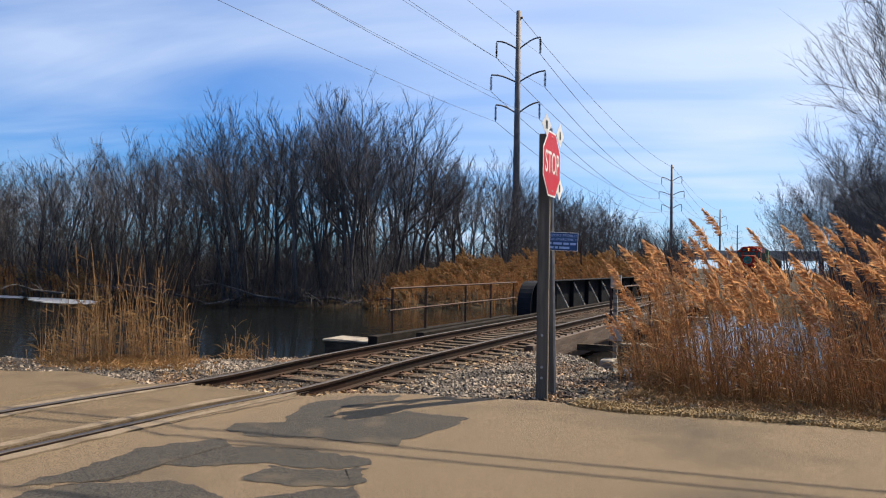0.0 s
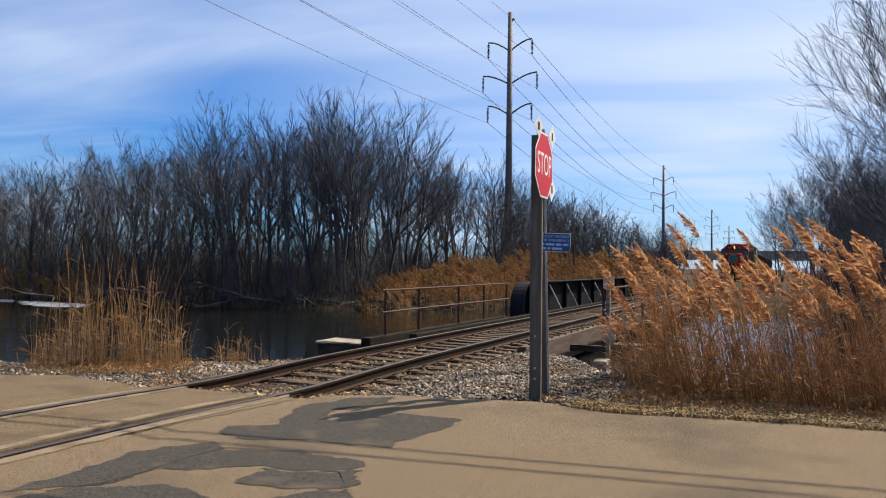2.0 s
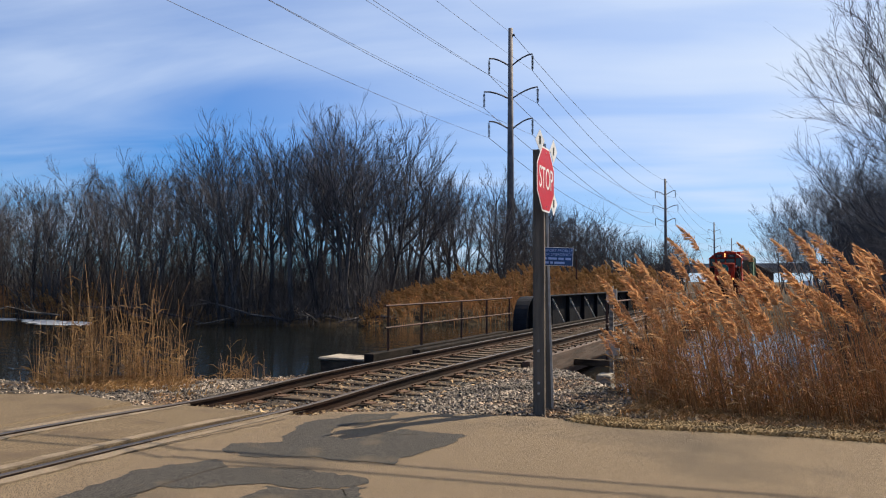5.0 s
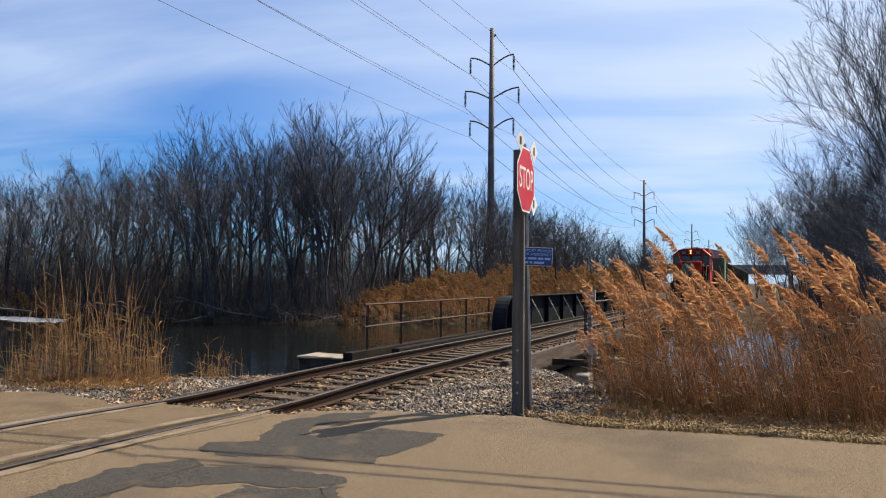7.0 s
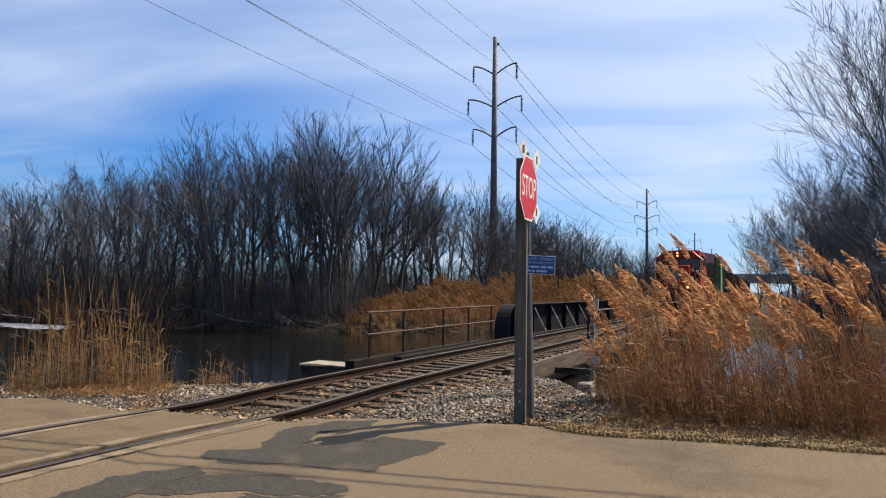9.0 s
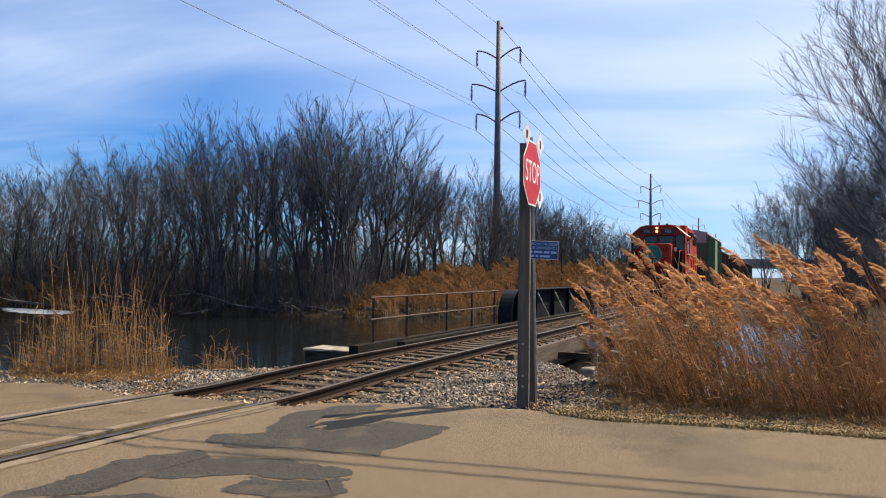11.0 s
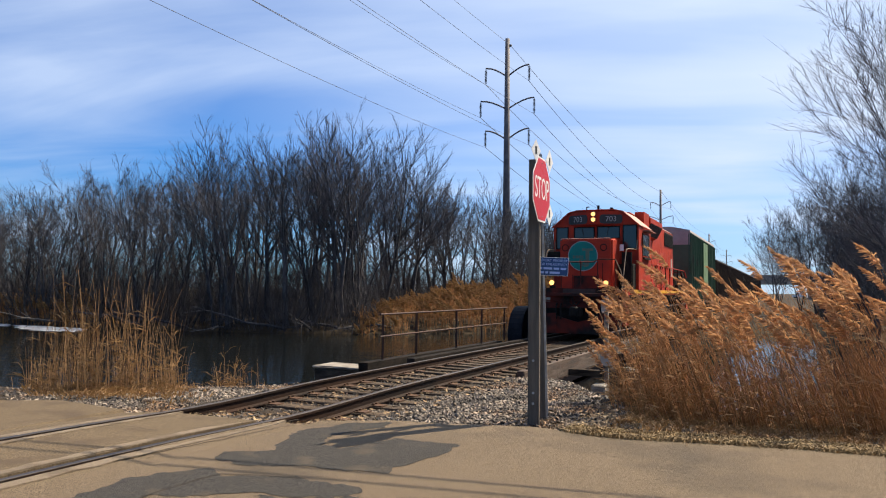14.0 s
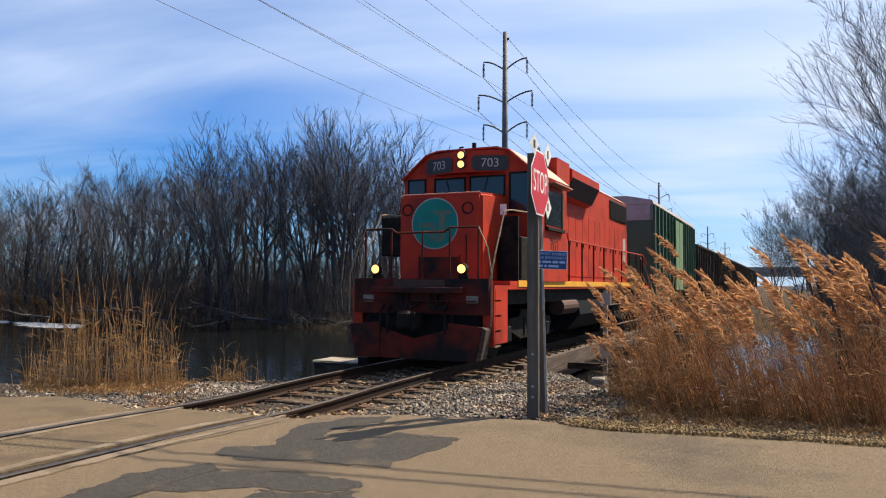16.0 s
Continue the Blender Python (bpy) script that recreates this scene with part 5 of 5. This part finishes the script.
    for x0, x1, z0, z1 in ((-0.75, -0.06, 3.48, 3.83), (0.1, 0.86, 3.46, 3.84), (-1.42, -1.03, 3.1, 3.84), (1.02, 1.46, 3.08, 3.88)):
        wd = new("cab_window")
        wd.parent = g
        part("pane", B(x0, x1, 2.255, 2.266, z0, z1), "glass", wd, "dark cab window pane")
        fr = bmesh.new()
        for a in ((x0 - 0.035, x1 + 0.035, z1, z1 + 0.035), (x0 - 0.035, x1 + 0.035, z0 - 0.035, z0), (x0 - 0.035, x0, z0, z1), (x1, x1 + 0.035, z0, z1)):
            box(fr, a[0], a[1], 2.24, 2.268, a[2], a[3])
        part("frame", fr, D_, wd, "black rubber window seal")
    # projecting headlight and number box
    nb = new("number_box")
    nb.parent = g
    part("housing", prism(bmesh.new(), [(-1.0, 2.268), (-0.2, 1.98), (0.2, 1.98), (1.0, 2.268)], "z", 3.93, 4.40), R_, nb)
    for sx in (-1, 1):
        b = new("number_board")
        b.parent = nb
        b.matrix_local = pose(sx * 0.60, 2.115, 4.12, 0, 0, sx * 19.8)
        part("panel", board_plate(0.40, 0.165, 0.1), "black", b, "black rounded number board")
        text_part("digits", "703", 0.27, pose(0.0, -0.0135, 0.0, 90, 0, 0), b, "digit", 0.001)
    for z in (4.30, 4.10):
        hl = new("headlight")
        hl.parent = g
        part("ring", rod(bmesh.new(), (0, 1.978, z), (0, 1.92, z), 0.105, n=18), "black", hl)
        part("lens", rod(bmesh.new(), (0, 1.919, z), (0, 1.912, z), 0.075, n=18), "lamp", hl, "glowing warm headlight")
    # roof fittings
    part("horn", pipe(bmesh.new(), [(0.03, 2.6, 4.49), (0.03, 2.6, 4.68)], 0.05), D_, g)
    part("antenna", pipe(bmesh.new(), [(-0.5, 3.0, 4.49), (-0.5, 3.0, 4.68), (-0.4, 3.0, 4.68)], 0.02), D_, g)
    part("beacon", rod(bmesh.new(), (0.45, 2.9, 4.488), (0.45, 2.9, 4.62), 0.09, 0.06, 12), D_, g)
    # cab side
    for sx in (-1, 1):
        wd = new("side_window")
        wd.parent = g
        part("pane", B(*sorted((sx * 1.551, sx * 1.561)), 3.05, 4.3, 2.85, 3.62), "glass", wd, "dark side window")
        part("frame", B(*sorted((sx * 1.551, sx * 1.575)), 2.98, 3.05, 2.8, 3.67), D_, wd)
        part("frame", B(*sorted((sx * 1.551, sx * 1.575)), 4.3, 4.37, 2.8, 3.67), D_, wd)
        part("armrest", B(*sorted((sx * 1.551, sx * 1.63)), 3.0, 4.35, 2.72, 2.79), D_, wd)
        part("awning", B(*sorted((sx * 1.56, sx * 1.8)), 3.0, 4.4, 3.74, 3.77), "locoroof", wd)
        bars = new("side_number")
        bars.parent = g
        text_part("digits", "703", 0.46, pose(sx * 1.5525, 3.72, 2.36, 90, 0, 90 * sx), bars, "locosootshade", 0.002)
    part("pale_panel", B(0.936, 0.945, 14.5, 14.95, 2.3, 3.2), "hopgrey", g, "pale rectangular mark on the hood")
    # anticlimber, seams, hoses and piping on the front
    part("anticlimber", B(-0.95, 0.95, -0.2, -0.045, 1.34, 1.46, bev=0.015), "locosootshade", g, "sooty anticlimber ledge darkened for shade")
    for x in (-0.45, 0.45):
        part("nose_rib", B(x - 0.012, x + 0.012, 0.846, 0.858, 1.6, 2.1), "locosootshade", g)
    part("nose_hatch", B(-0.42, 0.42, 0.842, 0.857, 1.62, 2.06), "locosootshade", g, "sooty nose hatch darkened for shade")
    for x in (-0.35, -0.2, 0.25, 0.4):
        part("cable", pipe(bmesh.new(), [(x, -0.06, 1.3), (x + 0.04, -0.2, 1.12), (x + 0.16, -0.22, 1.05), (x + 0.26, -0.08, 1.2)], 0.022), D_, g, "drooping black jumper cable")
    for x in (-1.1, 1.1):
        part("marker_plate", B(x - 0.12, x + 0.12, -0.06, -0.041, 1.16, 1.3, bev=0.01), "greytimber", g, "worn tan plate on the front sill")
    for sx in (-1, 1):
        part("wiper", pipe(bmesh.new(), [(sx * 0.5, 2.235, 3.86), (sx * 0.42, 2.225, 3.55)], 0.008), "black", g)
    part("toolbox", B(1.0, 1.46, 2.35, 4.6, 1.587, 2.25), R_, g)
    # long hood with doors
    part("hood", prism(bmesh.new(), [(-0.92, 1.586), (-0.92, 4.50), (-0.75, 4.62), (0.75, 4.62), (0.92, 4.50), (0.92, 1.586)], "y", 4.751, 15.3), R_, g, "orange-red long engine hood")
    for sx in (-1, 1):
        for k in range(14):
            y = 5.0 + k * 0.74
            part("hood_door", B(*sorted((sx * 0.921, sx * 0.935)), y, y + 0.7, 1.75, 3.5), R_, g)
            part("latch", B(*sorted((sx * 0.936, sx * 0.955)), y + 0.06, y + 0.12, 2.6, 2.72), D_, g)
    part("blower_box", prism(bmesh.new(), [(4.86, 3.92), (4.86, 4.63), (6.02, 4.63), (6.02, 3.92)], "x", 0.936, 1.28), R_, g)
    dyn = [(-0.95, 3.80), (-1.08, 3.86), (-1.32, 4.32), (-1.32, 4.52), (-1.05, 4.68), (1.05, 4.68), (1.32, 4.52), (1.32, 4.32), (1.08, 3.86), (0.95, 3.80)]
    part("dynamic_brake_housing", prism(bmesh.new(), dyn, "y", 6.15, 9.2), R_, g)
    for sx in (-1, 1):
        part("intake", prism(bmesh.new(), [(sx * 1.095, 3.865), (sx * 1.325, 4.31), (sx * 1.34, 4.30), (sx * 1.11, 3.855)], "y", 6.22, 9.12), "grille", g, "dark slanted intake grille")
    part("brake_roof", B(-1.04, 1.04, 6.18, 9.17, 4.681, 4.695), "locoroof", g, "pale roof of the brake housing")
    part("hood_roof", B(-0.74, 0.74, 4.9, 15.25, 4.621, 4.64), "locoroof", g)
    for sx in (-1, 1):
        part("roof_edge", prism(bmesh.new(), [(sx * 0.925, 4.502), (sx * 0.752, 4.624), (sx * 0.752, 4.634), (sx * 0.935, 4.51)], "y", 4.9, 15.25), "locoroof", g, "pale slope of the hood roof")
        rg_ = new("radiator_grille")
        rg_.parent = g
        part("backing", B(*sorted((sx * 0.936, sx * 0.944)), 12.4, 15.2, 3.76, 4.42), "grille", rg_, "dark radiator grille")
        for k in range(9):
            part("slat", B(*sorted((sx * 0.945, sx * 0.962)), 12.42, 15.18, 3.79 + k * 0.069, 3.815 + k * 0.069), "locodark", rg_)
    for y in (6.9, 8.3, 12.9, 14.2):
        part("fan", rod(bmesh.new(), (0, y, 4.64), (0, y, 4.80), 0.52, 0.47, 20), "locoroof", g)
    part("exhaust_stack", B(-0.25, 0.25, 10.2, 10.8, 4.64, 4.84), D_, g)
    # side handrails
    for sx in (-1, 1):
        part("handrail", pipe(bmesh.new(), [(sx * 1.46, 4.9, 3.0), (sx * 1.46, 5.25, 2.62), (sx * 1.46, 15.6, 2.62), (sx * 1.46, 16.4, 2.3)], 0.02), R_, g)
        for k in range(9):
            y = 5.3 + k * 1.28
            part("stanchion", rod(bmesh.new(), (sx * 1.46, y, 1.586), (sx * 1.46, y, 2.62), 0.022), D_, g)
        part("front_handrail", pipe(bmesh.new(), [(sx * 1.4, 0.1, 1.6), (sx * 1.4, 0.35, 2.1), (sx * 1.38, 0.9, 2.95), (sx * 1.38, 1.3, 3.0), (sx * 1.48, 2.2, 3.02), (sx * 1.5, 2.25, 3.35)], 0.016), "chrome", g, "pale worn front handrail")
    # tank and trucks
    tank = bmesh.new()
    prism(tank, [(-1.4, 1.1), (-1.45, 0.75), (-1.1, 0.35), (1.1, 0.35), (1.45, 0.75), (1.4, 1.1)], "y", 6.4, 9.9)
    part("fuel_tank", tank, "girder", g, "black fuel tank")
    part("air_reservoir", rod(bmesh.new(), (1.25, 4.9, 0.98), (1.25, 6.3, 0.98), 0.2, n=14), "railing", g, "brown air reservoir", smooth=False)
    truck(3.1, g)
    truck(13.4, g)
    return g


def ring_mesh(x, y, z, r0, r1, n=28):
    bm = bmesh.new()
    a = [bm.verts.new((x + r0 * math.cos(2 * math.pi * i / n), y, z + r0 * math.sin(2 * math.pi * i / n))) for i in range(n)]
    b = [bm.verts.new((x + r1 * math.cos(2 * math.pi * i / n), y, z + r1 * math.sin(2 * math.pi * i / n))) for i in range(n)]
    for i in range(n):
        bm.faces.new((a[i], a[(i + 1) % n], b[(i + 1) % n], b[i]))
    return bm


def make_hopper(length, body, roofmat, top, label, ribs, doors=False, cat="hopper car"):
    """A freight car, its front coupler face at y = 0."""
    g = thing("freight_car", label, cat)
    L = length
    y0, y1 = 0.75, L - 0.75
    part("body", B(-1.5, 1.5, y0, y1, 1.15, top - (0.35 if doors else 0.0)), body, g)
    if doors:
        part("end_panel", B(-1.5, 1.5, y0 - 0.02, y0 - 0.002, top - 1.0, top - 0.35), roofmat, g, "pale grey end panel")
        part("roof", prism(bmesh.new(), [(-1.55, top - 0.35), (-1.5, top - 0.2), (-0.5, top), (0.5, top), (1.5, top - 0.2), (1.55, top - 0.35)], "y", y0 - 0.05, y1 + 0.05), roofmat, g, "pale grey roof")
    else:
        part("top_chord", B(-1.58, 1.58, y0 - 0.04, y1 + 0.04, top + 0.002, top + 0.1), body, g)
        part("load", prism(bmesh.new(), [(-1.3, top + 0.1), (-0.5, top + 0.3), (0.5, top + 0.3), (1.3, top + 0.1)], "y", y0 + 0.4, y1 - 0.4), roofmat, g)
    for sx in (-1, 1):
        for k in range(ribs):
            y = y0 + 0.05 + (y1 - y0 - 0.15) * k / (ribs - 1)
            part("rib", B(*sorted((sx * 1.502, sx * 1.6)), y, y + 0.1, 1.15, top - (0.4 if doors else 0)), body, g)
        if doors:
            ym = (y0 + y1) / 2
            for q in (-1.25, 0.05):
                part("door", B(*sorted((sx * 1.601, sx * 1.64)), ym + q, ym + q + 1.2, 1.3, top - 0.55), "palegreen", g, "pale green sliding door")
        part("ladder", pipe(bmesh.new(), [(sx * 1.45, y0 - 0.06, 1.2), (sx * 1.45, y0 - 0.06, top - 0.4)], 0.02), body, g)
    hb = bmesh.new()
    for k in range(3):
        c = y0 + (y1 - y0) * (k + 1) / 4
        prism(hb, [(c - 1.2, 1.149), (c - 0.3, 0.5), (c + 0.3, 0.5), (c + 1.2, 1.149)], "x", -1.2, 1.2)
    part("hopper_bay", hb, body, g)
    part("centre_sill", B(-0.25, 0.25, 0.1, L - 0.1, 0.75, 1.148), "locodark", g)
    part("coupler", B(-0.14, 0.14, 0.0, 0.099, 0.75, 1.0), "locodark", g)
    truck(2.1, g, 1.75, 0.42)
    truck(L - 2.1, g, 1.75, 0.42)
    return g


LOCO = make_loco()
GREEN = make_hopper(15.6, "hopgreen", "hopgrey", 5.12, "dark green ribbed freight car with a grey roof", 15, True, "freight car")
CARS = [make_hopper(13.4, "hopbrown", "hopbrown", 3.85, "dark brown open hopper car in the train", 12)]
for i in range(6):
    CARS.append(copy_thing(CARS[0], pose(0, 0, 0)))
for c in CARS:
    c["group"] = "dark hopper cars"
# offset of each car's front behind the locomotive's front plate
FOLLOW = [(LOCO, 0.0), (GREEN, 16.9)] + [(c, 16.9 + 15.7 + 13.5 * i) for i, c in enumerate(CARS)]


# ---- small far things ----
def make_van():
    v = thing("van", "distant white van parked under the overpass", "van", pose(10.2, 320, -0.3, 0, 0, 70))
    part("body", prism(bmesh.new(), [(-2.6, 0.45), (-2.6, 2.3), (0.9, 2.3), (1.6, 1.4), (2.5, 1.2), (2.6, 0.45)], "x", -0.95, 0.95), "signwhite", v, "white van body")
    part("window", prism(bmesh.new(), [(0.2, 1.45), (0.2, 2.1), (0.85, 2.1), (1.45, 1.45)], "x", -0.97, 0.97), "glass", v)
    for y in (-1.6, 1.6):
        for x in (-0.85, 0.85):
            part("wheel", rod(bmesh.new(), (x - 0.1, y, 0.35), (x + 0.1, y, 0.35), 0.35, n=14), "black", v)


make_van()
mp_ = thing("marker_pole", "thin dark pole standing among the far reeds", "pole", pose(-5.4, 43.4, -0.6))
part("pole", rod(bmesh.new(), (0, 0, -0.4), (0, 0, 3.3), 0.05), "railing", mp_)
part("cap", rod(bmesh.new(), (0, 0, 3.3), (0, 0, 3.36), 0.07), "railing", mp_)


# fallen limbs along the far bank
def make_limb(x, y, turn, L, seed):
    rg = random.Random(seed)
    vs, fs = [], []
    d = Vector((math.cos(radians(turn)), math.sin(radians(turn)), 0.22)).normalized()
    pts, rs = grow(rg, Vector((0, 0, 0)), d, L, 0.09, 7, 0.1, -0.02)
    tube(vs, fs, pts, rs, 5)
    for k in range(7):
        i = rg.randint(1, 6)
        sp, sr = grow(rg, pts[i], side_dir(rg, d, rg.uniform(0.5, 1.0)), L * rg.uniform(0.15, 0.4), 0.03, 3, 0.15, 0.05)
        tube(vs, fs, sp, sr, 3)
    ob = tagged(part("fallen_limb", (vs, fs), "bark"), kind="stuff")
    ob.matrix_world = pose(x, y, ground_z(x, y) + 0.05)
    tagged(ob, "bare fallen limb leaning over the riverbank", "fallen limb", "fallen limbs")


for k, (b, turn, L) in enumerate(((33, 200, 4), (37, 240, 5), (41, 300, 4), (44, 250, 5), (35, 290, 3.5), (29, 230, 3.5), (52, 280, 6), (47, 200, 4))):
    d = shore_dist(b) + 0.5
    make_limb(EYE[0] - d * math.sin(radians(b)), d * math.cos(radians(b)), turn, L, 400 + k)


# ---- worn paved strips along the crossing rails ----
# worn concrete, its pale tone also painting the sunlit edges beside the rails
M["strip"] = mat("worn_sunlit_concrete_strip", (0.17, 0.128, 0.085), (0.23, 0.175, 0.115), 40, 0.92, bump=0.8, fine=120, c=(0.13, 0.095, 0.06), cscale=2.0)


def edge_strip(x0, x1, y0, y1, z, label):
    """A narrow strip of paving with ragged sides, following the rail."""
    vs, fs = [], []
    n = int((y1 - y0) / 0.07)
    for i in range(n + 1):
        y = y0 + (y1 - y0) * i / n
        end = min(1.0, (y1 - y) / 0.5)
        a = x0 + 0.006 * noise.noise((y * 9, 1, 0))
        b = x0 + (x1 - x0) * (0.25 + 0.75 * end) + 0.03 * noise.noise((y * 4, 5, 0)) + 0.012 * noise.noise((y * 19, 7, 0))
        zz = z + (rail_z(y) if y > 0 else 0.0)
        vs += [(a, y, zz - 0.03), (a, y, zz), (b, y, zz), (b, y, zz - 0.03)]
        if i:
            k = 4 * i
            fs += [(k - 4 + q, k - 3 + q, k + 1 + q, k + q) for q in range(3)]
    tagged(part("paving_strip", (vs, fs), "strip"), label, "paving", kind="structure")


edge_strip(0.815, 0.95, -12, 7.4, -0.014, "worn paving strip along the rail, paler for its lit edge")
edge_strip(0.585, 0.47, -12, 6.9, 0.0, "worn paving strip between the rails, paler for its lit edge")
edge_strip(-0.62, -0.52, -12, 7.2, 0.0, "worn paving strip between the rails, paler for its lit edge")
edge_strip(-0.815, -0.96, -12, 7.0, -0.01, "worn paving strip along the far rail, paler for its lit edge")


# ---- what moves ----
TRAIN = [(0, 108.2), (4.5, 81.2), (9, 54.25), (12, 36.35), (14.5, 21.47), (16, 12.65)]
GUST = [(0, 0.0), (1.5, 1.5), (3.5, 3.0), (5.0, 2.5), (6.5, 3.5), (8.0, 1.5), (9.0, 1.5), (10.2, 7.0), (11.3, 13.0), (12.0, 14.0), (12.5, 13.5), (13.0, 11.0), (14.0, 9.5), (14.5, 9.0), (15.3, 6.0), (16, 6.5)]


def motions():
    for ob, back in FOLLOW:
        walk(ob, [(t, pose(0, y + back, 0)) for t, y in TRAIN])
    for k, (c, amount) in enumerate([(c, 1.0) for c in REEDS] + [(c, 0.25) for c in LEFT]):
        x, y, z = c.matrix_world.translation
        rows = []
        for j in range(33):
            t = j * 0.5
            a = 1.15 * lerp_at(t, GUST) * (0.85 + 0.3 * math.sin(k * 1.7)) + 1.3 * math.sin(2.1 * t + k * 0.9)
            rows.append((t, pose(x, y, z, -0.3 * a * amount, -a * amount, 0)))
        walk(c, rows)


motions()
